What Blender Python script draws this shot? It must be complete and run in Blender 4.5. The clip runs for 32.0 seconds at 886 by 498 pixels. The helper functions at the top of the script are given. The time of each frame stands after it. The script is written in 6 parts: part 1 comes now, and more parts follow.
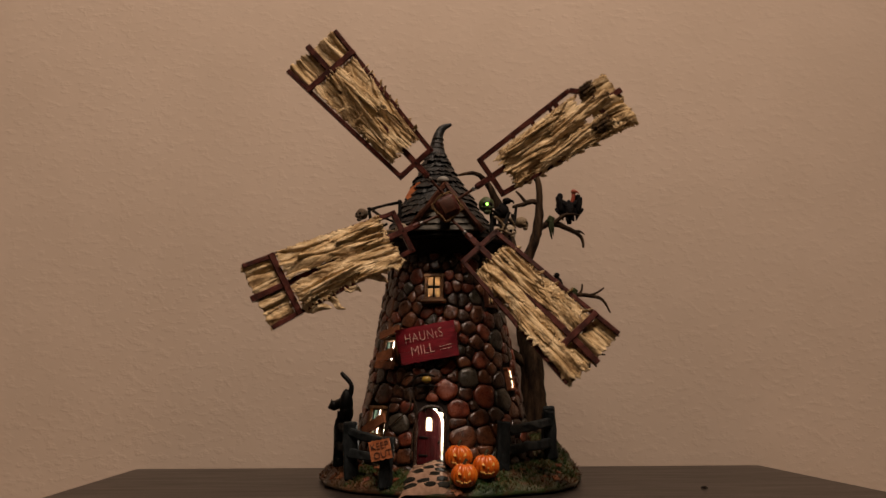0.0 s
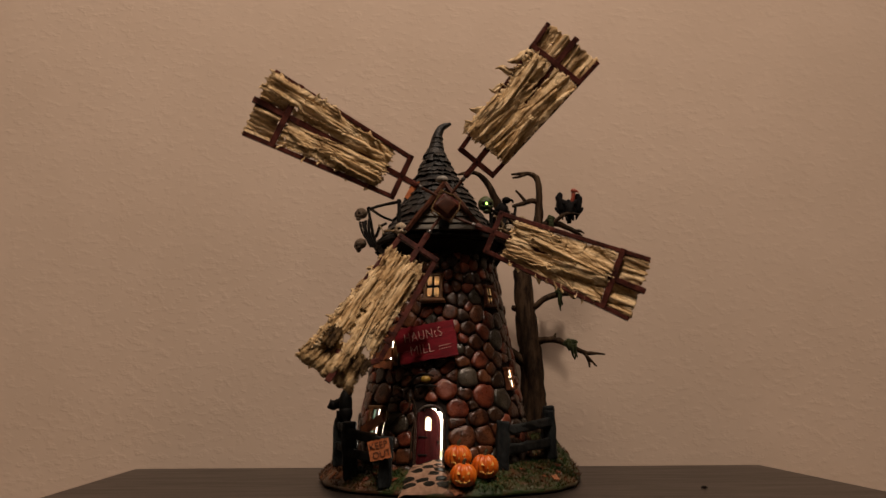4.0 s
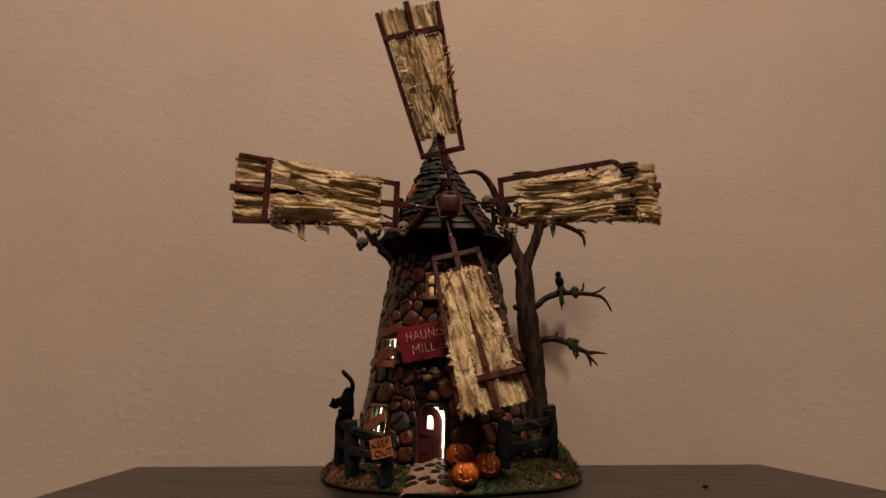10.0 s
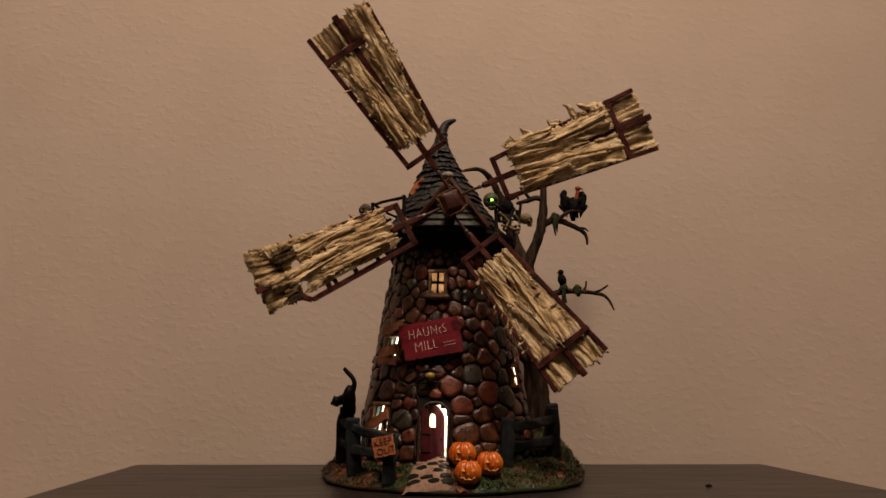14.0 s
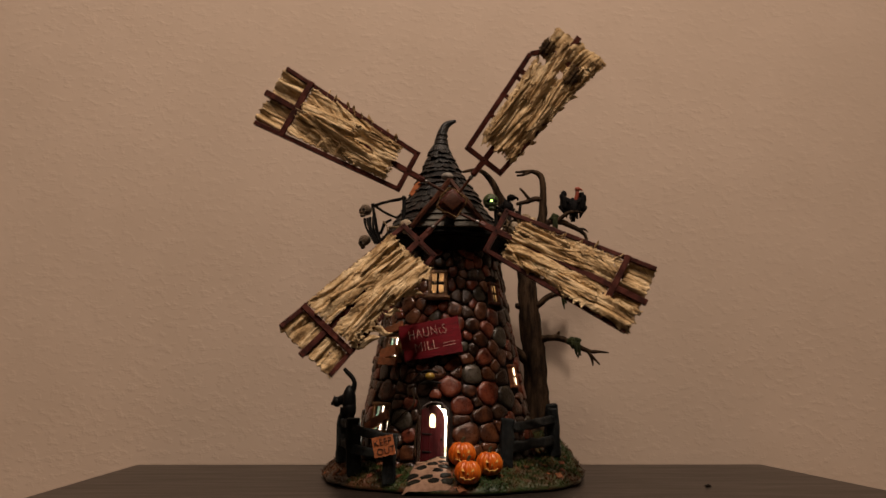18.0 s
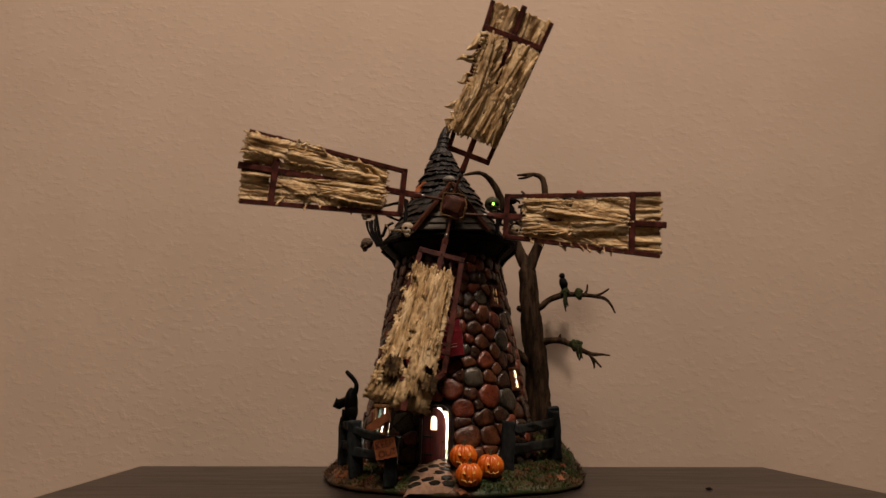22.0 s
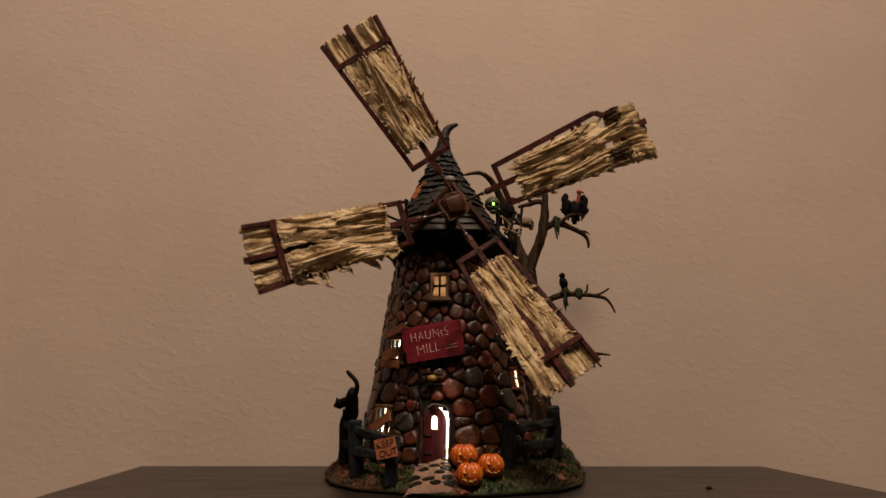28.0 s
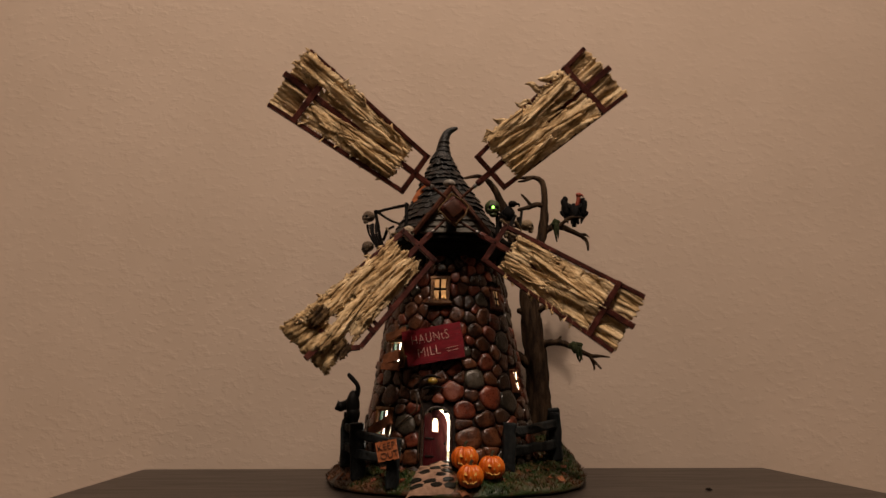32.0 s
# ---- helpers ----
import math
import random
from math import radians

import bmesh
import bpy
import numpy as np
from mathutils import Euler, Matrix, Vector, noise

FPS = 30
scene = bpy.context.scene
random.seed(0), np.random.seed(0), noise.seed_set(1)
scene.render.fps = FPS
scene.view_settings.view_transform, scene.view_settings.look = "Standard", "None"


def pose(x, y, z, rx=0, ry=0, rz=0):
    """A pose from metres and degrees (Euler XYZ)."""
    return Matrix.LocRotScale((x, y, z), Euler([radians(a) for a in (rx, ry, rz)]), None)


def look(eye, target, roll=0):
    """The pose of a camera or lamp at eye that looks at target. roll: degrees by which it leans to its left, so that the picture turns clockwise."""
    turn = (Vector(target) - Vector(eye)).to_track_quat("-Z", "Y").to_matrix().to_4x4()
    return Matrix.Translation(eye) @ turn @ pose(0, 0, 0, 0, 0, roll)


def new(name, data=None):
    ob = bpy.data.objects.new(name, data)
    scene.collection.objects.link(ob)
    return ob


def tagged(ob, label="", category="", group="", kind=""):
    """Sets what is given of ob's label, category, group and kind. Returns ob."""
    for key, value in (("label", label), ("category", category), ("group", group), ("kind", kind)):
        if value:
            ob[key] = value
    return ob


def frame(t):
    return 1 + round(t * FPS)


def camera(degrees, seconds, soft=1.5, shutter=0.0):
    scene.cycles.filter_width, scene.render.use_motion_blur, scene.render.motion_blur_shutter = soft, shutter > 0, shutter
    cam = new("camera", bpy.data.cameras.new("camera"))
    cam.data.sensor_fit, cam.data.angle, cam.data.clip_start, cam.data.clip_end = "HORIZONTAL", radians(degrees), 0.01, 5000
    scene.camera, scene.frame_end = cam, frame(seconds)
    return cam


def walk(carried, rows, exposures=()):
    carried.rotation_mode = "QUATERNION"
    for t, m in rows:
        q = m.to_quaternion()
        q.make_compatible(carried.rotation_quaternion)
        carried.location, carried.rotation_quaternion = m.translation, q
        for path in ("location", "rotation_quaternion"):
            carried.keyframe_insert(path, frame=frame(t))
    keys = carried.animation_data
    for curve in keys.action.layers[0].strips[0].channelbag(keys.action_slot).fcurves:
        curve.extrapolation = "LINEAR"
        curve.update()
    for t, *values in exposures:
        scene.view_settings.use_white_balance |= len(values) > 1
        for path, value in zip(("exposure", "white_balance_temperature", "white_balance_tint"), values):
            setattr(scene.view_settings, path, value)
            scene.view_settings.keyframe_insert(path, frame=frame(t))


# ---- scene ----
# The path of the hand-held camera: seconds, eye, target, roll.
PATH = [
    (0, (-0.0001, -0.6720, 0.0800), (0.0000, 0.3102, 0.2674), 0.00),
    (1, (0.0010, -0.6715, 0.0799), (-0.0002, 0.3108, 0.2674), -0.00),
    (2, (0.0017, -0.6712, 0.0799), (-0.0003, 0.3110, 0.2674), -0.01),
    (3, (0.0021, -0.6715, 0.0801), (-0.0001, 0.3108, 0.2673), -0.02),
    (4, (0.0020, -0.6709, 0.0799), (-0.0002, 0.3115, 0.2670), -0.02),
    (5, (0.0013, -0.6701, 0.0796), (-0.0004, 0.3122, 0.2666), -0.01),
    (6, (0.0001, -0.6699, 0.0792), (0.0001, 0.3125, 0.2663), -0.01),
    (7, (-0.0006, -0.6708, 0.0795), (-0.0003, 0.3117, 0.2657), 0.02),
    (8, (-0.0004, -0.6715, 0.0797), (-0.0012, 0.3111, 0.2658), 0.08),
    (9, (-0.0002, -0.6715, 0.0790), (-0.0016, 0.3108, 0.2661), 0.12),
    (10, (-0.0003, -0.6716, 0.0790), (-0.0017, 0.3108, 0.2658), 0.12),
    (11, (-0.0010, -0.6711, 0.0790), (-0.0021, 0.3114, 0.2653), 0.15),
    (12, (-0.0024, -0.6701, 0.0786), (-0.0022, 0.3125, 0.2647), 0.21),
    (13, (-0.0035, -0.6689, 0.0785), (-0.0025, 0.3137, 0.2640), 0.26),
    (14, (-0.0047, -0.6676, 0.0778), (-0.0030, 0.3149, 0.2640), 0.32),
    (15, (-0.0052, -0.6677, 0.0772), (-0.0031, 0.3147, 0.2643), 0.35),
    (16, (-0.0049, -0.6681, 0.0767), (-0.0031, 0.3141, 0.2646), 0.37),
    (17, (-0.0048, -0.6684, 0.0768), (-0.0029, 0.3138, 0.2646), 0.36),
    (18, (-0.0040, -0.6697, 0.0777), (-0.0033, 0.3127, 0.2644), 0.34),
    (19, (-0.0027, -0.6713, 0.0788), (-0.0043, 0.3114, 0.2641), 0.33),
    (20, (-0.0019, -0.6716, 0.0796), (-0.0052, 0.3113, 0.2637), 0.33),
    (21, (-0.0020, -0.6716, 0.0794), (-0.0062, 0.3110, 0.2649), 0.39),
    (22, (-0.0024, -0.6722, 0.0788), (-0.0065, 0.3099, 0.2671), 0.43),
    (23, (-0.0022, -0.6735, 0.0792), (-0.0060, 0.3085, 0.2681), 0.37),
    (24, (-0.0025, -0.6741, 0.0792), (-0.0060, 0.3079, 0.2681), 0.34),
    (25, (-0.0035, -0.6731, 0.0779), (-0.0062, 0.3086, 0.2684), 0.39),
    (26, (-0.0038, -0.6725, 0.0774), (-0.0063, 0.3092, 0.2682), 0.41),
    (27, (-0.0037, -0.6727, 0.0776), (-0.0064, 0.3090, 0.2677), 0.40),
    (28, (-0.0027, -0.6734, 0.0785), (-0.0067, 0.3087, 0.2668), 0.36),
    (29, (-0.0012, -0.6747, 0.0795), (-0.0067, 0.3077, 0.2660), 0.28),
    (30, (-0.0019, -0.6751, 0.0792), (-0.0067, 0.3072, 0.2665), 0.25),
    (31, (-0.0031, -0.6756, 0.0789), (-0.0067, 0.3063, 0.2679), 0.20),
    (32, (-0.0031, -0.6769, 0.0786), (-0.0068, 0.3046, 0.2700), 0.17),
]
cam = camera(62.0, 32.0, soft=1.5, shutter=0.3)
walk(cam, [(t, look(e, a, r)) for t, e, a, r in PATH])

# ---- light ----
world = bpy.data.worlds.new("room_air")
scene.world = world
world.use_nodes = True
world.node_tree.nodes["Background"].inputs["Color"].default_value = (1.0, 0.72, 0.5, 1)
world.node_tree.nodes["Background"].inputs["Strength"].default_value = 0.02


def lamp(name, place, power, colour, radius, target=None, spread=120):
    data = bpy.data.lights.new(name, "SPOT" if target else "POINT")
    data.energy, data.color, data.shadow_soft_size = power, colour, radius
    ob = new(name, data)
    ob.location = place
    if target:
        data.spot_size, data.spot_blend = radians(spread), 1.0
        ob.matrix_basis = look(place, target)
    return ob


# an unseen recessed downlight and an added wide soft fill before the table, and the bulb inside the mill
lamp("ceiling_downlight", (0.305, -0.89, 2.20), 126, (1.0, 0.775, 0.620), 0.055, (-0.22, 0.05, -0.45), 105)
lamp("soft_fill_lamp", (-0.12, -1.25, 2.10), 99, (1.0, 0.775, 0.620), 0.34, (-0.20, 0.0, -0.5), 106)
lamp("mill_bulb", (0.0, 0.018, 0.088), 1.45, (1.0, 0.88, 0.74), 0.008)

# ---- materials ----


def shader(name, tones, rough=0.6, scale=120.0, bump=0.3, bump_scale=None, metal=0.0, gloss=0.5, stretch=(1, 1, 1), piece=0.0, dirt=0.0, dirt_and_shade_tone=(0.01, 0.008, 0.006), spread=(0.35, 0.65), creases=0.0):
    """A painted or natural surface: tones mixed by noise at two scales, with relief; piece varies whole pieces; dirt
    gathers in blotches; creases darkens the fold valleys, a brown wash that also paints their shade.
    """
    m = bpy.data.materials.new(name)
    m.use_nodes = True
    nt = m.node_tree
    n, l = nt.nodes, nt.links
    bsdf = n["Principled BSDF"]
    tc = n.new("ShaderNodeTexCoord")
    mp = n.new("ShaderNodeMapping")
    mp.inputs["Scale"].default_value = stretch
    l.new(tc.outputs["Object"], mp.inputs["Vector"])

    def noise_tex(s, detail=4.0, rough_=0.6):
        t = n.new("ShaderNodeTexNoise")
        t.inputs["Scale"].default_value, t.inputs["Detail"].default_value, t.inputs["Roughness"].default_value = s, detail, rough_
        l.new(mp.outputs["Vector"], t.inputs["Vector"])
        return t

    big, fine = noise_tex(scale), noise_tex(scale * 5.3, 5.0, 0.7)
    add = n.new("ShaderNodeMath")
    add.operation = "MULTIPLY_ADD"
    add.inputs[1].default_value = 0.4
    l.new(fine.outputs["Fac"], add.inputs[0])
    l.new(big.outputs["Fac"], add.inputs[2])
    last = add.outputs[0]
    sub = n.new("ShaderNodeMath")
    sub.operation = "SUBTRACT"
    sub.inputs[1].default_value = 0.2
    l.new(last, sub.inputs[0])
    last = sub.outputs[0]
    if piece:
        info = n.new("ShaderNodeObjectInfo")
        pm = n.new("ShaderNodeMath")
        pm.operation = "MULTIPLY_ADD"
        pm.inputs[1].default_value = piece
        l.new(info.outputs["Random"], pm.inputs[0])
        l.new(last, pm.inputs[2])
        ps = n.new("ShaderNodeMath")
        ps.operation = "SUBTRACT"
        ps.inputs[1].default_value = piece / 2
        l.new(pm.outputs[0], ps.inputs[0])
        last = ps.outputs[0]
    ramp = n.new("ShaderNodeValToRGB")
    els = ramp.color_ramp.elements
    while len(els) < len(tones):
        els.new(0.5)
    for i, c in enumerate(tones):
        els[i].position = spread[0] + (spread[1] - spread[0]) * i / max(1, len(tones) - 1)
        els[i].color = (*c, 1)
    l.new(last, ramp.inputs["Fac"])
    colour = ramp.outputs["Color"]
    if dirt:
        dn = noise_tex(scale * 0.45, 6.0, 0.75)
        dr = n.new("ShaderNodeValToRGB")
        dr.color_ramp.elements[0].position, dr.color_ramp.elements[1].position = 0.5, 0.66
        dr.color_ramp.elements[1].color = (dirt, dirt, dirt, 1)
        l.new(dn.outputs["Fac"], dr.inputs["Fac"])
        mix = n.new("ShaderNodeMix")
        mix.data_type = "RGBA"
        l.new(dr.outputs["Color"], mix.inputs[0])
        l.new(colour, mix.inputs[6])
        mix.inputs[7].default_value = (*dirt_and_shade_tone, 1)
        colour = mix.outputs[2]
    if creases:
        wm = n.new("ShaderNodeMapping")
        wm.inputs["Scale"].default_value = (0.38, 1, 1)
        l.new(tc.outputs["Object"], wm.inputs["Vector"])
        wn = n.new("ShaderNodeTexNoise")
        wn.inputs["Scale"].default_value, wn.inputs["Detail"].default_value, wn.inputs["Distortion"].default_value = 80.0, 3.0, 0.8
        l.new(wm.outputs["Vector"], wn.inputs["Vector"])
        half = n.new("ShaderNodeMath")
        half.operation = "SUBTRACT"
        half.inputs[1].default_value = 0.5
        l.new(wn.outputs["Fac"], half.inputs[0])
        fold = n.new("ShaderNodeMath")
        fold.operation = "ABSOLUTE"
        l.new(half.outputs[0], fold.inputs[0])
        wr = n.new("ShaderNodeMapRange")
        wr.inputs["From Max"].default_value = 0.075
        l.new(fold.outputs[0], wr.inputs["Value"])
        # colours the relief's valleys darker: brown paint wash doubling as crease shade
        crease_shade = n.new("ShaderNodeMapRange")
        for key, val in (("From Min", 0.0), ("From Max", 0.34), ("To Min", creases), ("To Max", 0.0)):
            crease_shade.inputs[key].default_value = val
        l.new(wr.outputs["Result"], crease_shade.inputs["Value"])
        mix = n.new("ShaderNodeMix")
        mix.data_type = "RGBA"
        l.new(crease_shade.outputs["Result"], mix.inputs[0])
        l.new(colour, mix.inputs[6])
        mix.inputs[7].default_value = (*dirt_and_shade_tone, 1)
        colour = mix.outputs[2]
    l.new(colour, bsdf.inputs["Base Color"])
    rr = n.new("ShaderNodeMapRange")
    rr.inputs["To Min"].default_value, rr.inputs["To Max"].default_value = max(0.05, rough - 0.15), min(1, rough + 0.15)
    l.new(fine.outputs["Fac"], rr.inputs["Value"])
    l.new(rr.outputs["Result"], bsdf.inputs["Roughness"])
    bsdf.inputs["Metallic"].default_value = metal
    bsdf.inputs["Specular IOR Level"].default_value = gloss
    if bump:
        bt = noise_tex(bump_scale or scale * 3, 6.0, 0.65)
        bn = n.new("ShaderNodeBump")
        bn.inputs["Strength"].default_value, bn.inputs["Distance"].default_value = bump, 0.0012
        l.new(bt.outputs["Fac"], bn.inputs["Height"])
        l.new(bn.outputs["Normal"], bsdf.inputs["Normal"])
        if creases:
            wb = n.new("ShaderNodeBump")
            wb.inputs["Strength"].default_value, wb.inputs["Distance"].default_value = 0.5, 0.0012
            l.new(wr.outputs["Result"], wb.inputs["Height"])
            l.new(bn.outputs["Normal"], wb.inputs["Normal"])
            l.new(wb.outputs["Normal"], bsdf.inputs["Normal"])
    return m


def glow(name, colour, strength):
    m = bpy.data.materials.new(name)
    m.use_nodes = True
    b = m.node_tree.nodes["Principled BSDF"]
    b.inputs["Base Color"].default_value = (*colour, 1)
    b.inputs["Emission Color"].default_value = (*colour, 1)
    b.inputs["Emission Strength"].default_value = strength
    return m


def wall_paint():
    """Painted orange-peel plaster: blotchy knocked-down relief at centimetre size."""
    m = shader("beige_wall_paint", [(0.512, 0.411, 0.326), (0.542, 0.437, 0.350)], 0.75, 9.0, 0.0, gloss=0.25)
    nt = m.node_tree
    n, l = nt.nodes, nt.links
    tc = n.new("ShaderNodeTexCoord")
    mp = n.new("ShaderNodeMapping")
    mp.inputs["Scale"].default_value = (0.85, 1, 1.25)
    l.new(tc.outputs["Object"], mp.inputs["Vector"])
    a = n.new("ShaderNodeTexNoise")
    a.inputs["Scale"].default_value, a.inputs["Detail"].default_value, a.inputs["Roughness"].default_value = 104.0, 3.0, 0.55
    b = n.new("ShaderNodeTexNoise")
    b.inputs["Scale"].default_value, b.inputs["Detail"].default_value = 26.0, 3.0
    for t in (a, b):
        l.new(mp.outputs["Vector"], t.inputs["Vector"])
    r = n.new("ShaderNodeMapRange")
    r.inputs["From Min"].default_value, r.inputs["From Max"].default_value = 0.50, 0.80
    l.new(a.outputs["Fac"], r.inputs["Value"])
    mix = n.new("ShaderNodeMath")
    mix.operation = "MULTIPLY_ADD"
    mix.inputs[1].default_value = 0.35
    c = n.new("ShaderNodeTexNoise")
    c.inputs["Scale"].default_value, c.inputs["Detail"].default_value = 5.0, 2.0
    l.new(tc.outputs["Object"], c.inputs["Vector"])
    worn = n.new("ShaderNodeMapRange")
    worn.inputs["From Min"].default_value, worn.inputs["From Max"].default_value, worn.inputs["To Min"].default_value = 0.35, 0.62, 0.55
    l.new(c.outputs["Fac"], worn.inputs["Value"])
    knocked = n.new("ShaderNodeMath")
    knocked.operation = "MULTIPLY"
    l.new(r.outputs["Result"], knocked.inputs[0])
    l.new(worn.outputs["Result"], knocked.inputs[1])
    l.new(b.outputs["Fac"], mix.inputs[0])
    l.new(knocked.outputs[0], mix.inputs[2])
    bump = n.new("ShaderNodeBump")
    bump.inputs["Strength"].default_value, bump.inputs["Distance"].default_value = 0.26, 0.0012
    l.new(mix.outputs[0], bump.inputs["Height"])
    l.new(bump.outputs["Normal"], n["Principled BSDF"].inputs["Normal"])
    return m


def turf_paint(name, tones, *a, **k):
    """Painted turf, sponged rust-brown on the bank below the fence."""
    m = shader(name, tones, *a, **k)
    n, l = m.node_tree.nodes, m.node_tree.links
    bsdf = n["Principled BSDF"]
    green = bsdf.inputs["Base Color"].links[0].from_socket
    tc = n.new("ShaderNodeTexCoord")
    sep = n.new("ShaderNodeSeparateXYZ")
    l.new(tc.outputs["Object"], sep.inputs[0])
    spots = n.new("ShaderNodeTexNoise")
    spots.inputs["Scale"].default_value, spots.inputs["Detail"].default_value = 90.0, 5.0
    l.new(tc.outputs["Object"], spots.inputs["Vector"])
    shift = n.new("ShaderNodeMath")
    shift.operation = "MULTIPLY_ADD"
    shift.inputs[1].default_value = 0.09
    l.new(spots.outputs["Fac"], shift.inputs[0])
    l.new(sep.outputs["X"], shift.inputs[2])
    bank = n.new("ShaderNodeMapRange")
    for key, val in (("From Min", -0.010), ("From Max", -0.036), ("To Min", 0.0), ("To Max", 0.85)):
        bank.inputs[key].default_value = val
    l.new(shift.outputs[0], bank.inputs["Value"])
    rust = n.new("ShaderNodeValToRGB")
    rust.color_ramp.elements[0].position, rust.color_ramp.elements[1].position = 0.38, 0.62
    rust.color_ramp.elements[0].color, rust.color_ramp.elements[1].color = (0.035, 0.018, 0.007, 1), (0.17, 0.070, 0.028, 1)
    l.new(spots.outputs["Fac"], rust.inputs["Fac"])
    mix = n.new("ShaderNodeMix")
    mix.data_type = "RGBA"
    l.new(bank.outputs["Result"], mix.inputs[0])
    l.new(green, mix.inputs[6])
    l.new(rust.outputs["Color"], mix.inputs[7])
    l.new(mix.outputs[2], bsdf.inputs["Base Color"])
    return m


M = {}
M["wall"] = wall_paint()
M["ceiling"] = shader("white_ceiling_paint", [(0.72, 0.68, 0.62), (0.78, 0.74, 0.68)], 0.8, 20, 0.2)
# floor out of view, kept pale so that it throws light back up
M["floor"] = shader("pale_bounce_floor", [(0.46, 0.39, 0.32), (0.56, 0.48, 0.40)], 0.95, 90, 0.5)
M["table"] = shader("espresso_wood", [(0.010, 0.007, 0.0055), (0.015, 0.011, 0.0085)], 0.38, 14, 0.05, 300, gloss=0.45, stretch=(0.15, 1, 1))
M["brown_stone"] = shader("brown_stone", [(0.0212, 0.0069, 0.00312), (0.0586, 0.0193, 0.00748), (0.1, 0.0361, 0.015)], 0.30, 140, 0.55, piece=0.25, dirt=0.5, gloss=0.5)
M["red_stone"] = shader("terracotta_stone", [(0.0503, 0.00945, 0.00415), (0.112, 0.0232, 0.0101), (0.158, 0.0423, 0.0198)], 0.30, 140, 0.55, piece=0.2, dirt=0.5, gloss=0.5)
M["grey_stone"] = shader("grey_green_stone", [(0.0194, 0.0168, 0.0115), (0.0352, 0.0293, 0.0204), (0.0554, 0.045, 0.0314)], 0.30, 140, 0.55, piece=0.2, dirt=0.5, gloss=0.5)
M["dark_stone"] = shader("dark_stone", [(0.0125, 0.00563, 0.00293), (0.0313, 0.014, 0.00698)], 0.30, 140, 0.55, piece=0.2, dirt=0.5, gloss=0.5)
M["mortar"] = shader("dark_mortar", [(0.0076, 0.0055, 0.0047), (0.019, 0.0134, 0.0100)], 0.85, 200, 0.5, gloss=0.15)
M["cloth"] = shader("tattered_canvas", [(0.168, 0.09696, 0.03895), (0.52, 0.3555, 0.1729), (0.77, 0.5959, 0.3534)], 0.7, 150, 0.7, 520, stretch=(0.22, 1, 1.0), dirt=0.5, dirt_and_shade_tone=(0.095, 0.055, 0.022), gloss=0.2, spread=(0.3, 0.60), creases=0.45)
M["scorch_shade"] = shader("scorch_shade_canvas", [(0.030, 0.018, 0.009), (0.075, 0.046, 0.022), (0.17, 0.11, 0.05)], 0.8, 150, 0.6, 500, gloss=0.1)
M["burnt"] = shader("stained_canvas", [(0.143, 0.08282, 0.0342), (0.46, 0.3181, 0.1539), (0.7, 0.5353, 0.3116)], 0.75, 120, 0.6, 500, stretch=(0.3, 1, 1.0), dirt=0.6, dirt_and_shade_tone=(0.075, 0.048, 0.022), gloss=0.15, creases=0.25)
M["sail_wood"] = shader("maroon_painted_wood", [(0.0256, 0.00504, 0.00323), (0.0554, 0.0126, 0.00806), (0.0981, 0.0272, 0.0192)], 0.42, 130, 0.3, dirt=0.3, gloss=0.22)
M["shingle"] = shader("slate_blue_shingle", [(0.0032, 0.0034, 0.0034), (0.009, 0.0098, 0.0096), (0.021, 0.021, 0.018)], 0.5, 160, 0.6, piece=0.16, dirt=0.55, dirt_and_shade_tone=(0.026, 0.011, 0.007), gloss=0.3)
M["clapboard"] = shader("weathered_grey_board", [(0.06, 0.054, 0.042), (0.15, 0.138, 0.108)], 0.55, 120, 0.3, stretch=(0.3, 1, 2), piece=0.15, dirt=0.5, gloss=0.25)
M["post_dark"] = shader("dark_slate_paint", [(0.005, 0.006, 0.006), (0.013, 0.016, 0.017), (0.024, 0.027, 0.026)], 0.6, 150, 0.4, stretch=(1, 1, 0.4), dirt=0.3, gloss=0.14)
M["black_iron"] = shader("black_iron", [(0.004, 0.0038, 0.0035), (0.011, 0.01, 0.009)], 0.65, 200, 0.3, gloss=0.08)
M["rafter"] = shader("red_brown_timber", [(0.034, 0.010, 0.005), (0.085, 0.029, 0.015)], 0.5, 130, 0.3, dirt=0.4, gloss=0.2)
M["orange_wood"] = shader("orange_brown_board", [(0.27, 0.075, 0.024), (0.52, 0.175, 0.068)], 0.5, 120, 0.35, stretch=(0.4, 1, 1.5), piece=0.2, dirt=0.5, gloss=0.3)
M["old_board"] = shader("weathered_brown_board", [(0.12, 0.036, 0.013), (0.25, 0.088, 0.036)], 0.5, 120, 0.5, stretch=(0.4, 1, 1.5), piece=0.2, dirt=0.5, gloss=0.3)
M["mossy_bone"] = shader("mossy_bone", [(0.035, 0.021, 0.010), (0.085, 0.052, 0.025), (0.14, 0.090, 0.045)], 0.55, 240, 0.6, dirt=0.5, dirt_and_shade_tone=(0.02, 0.015, 0.006))
M["window_wood"] = shader("tan_window_wood", [(0.1, 0.044, 0.0144), (0.26, 0.1276, 0.0468)], 0.5, 140, 0.3, dirt=0.4)
M["door_red"] = shader("dark_red_door_paint", [(0.0264, 0.0012, 0.0023), (0.0585, 0.0035, 0.0059)], 0.6, 120, 0.3, stretch=(1.6, 1, 0.3), dirt=0.3, gloss=0.1)
M["sign_red"] = shader("crimson_sign_paint", [(0.08, 0.003, 0.007), (0.20, 0.007, 0.016)], 0.4, 80, 0.3, stretch=(0.5, 1, 2), dirt=0.35, gloss=0.3)
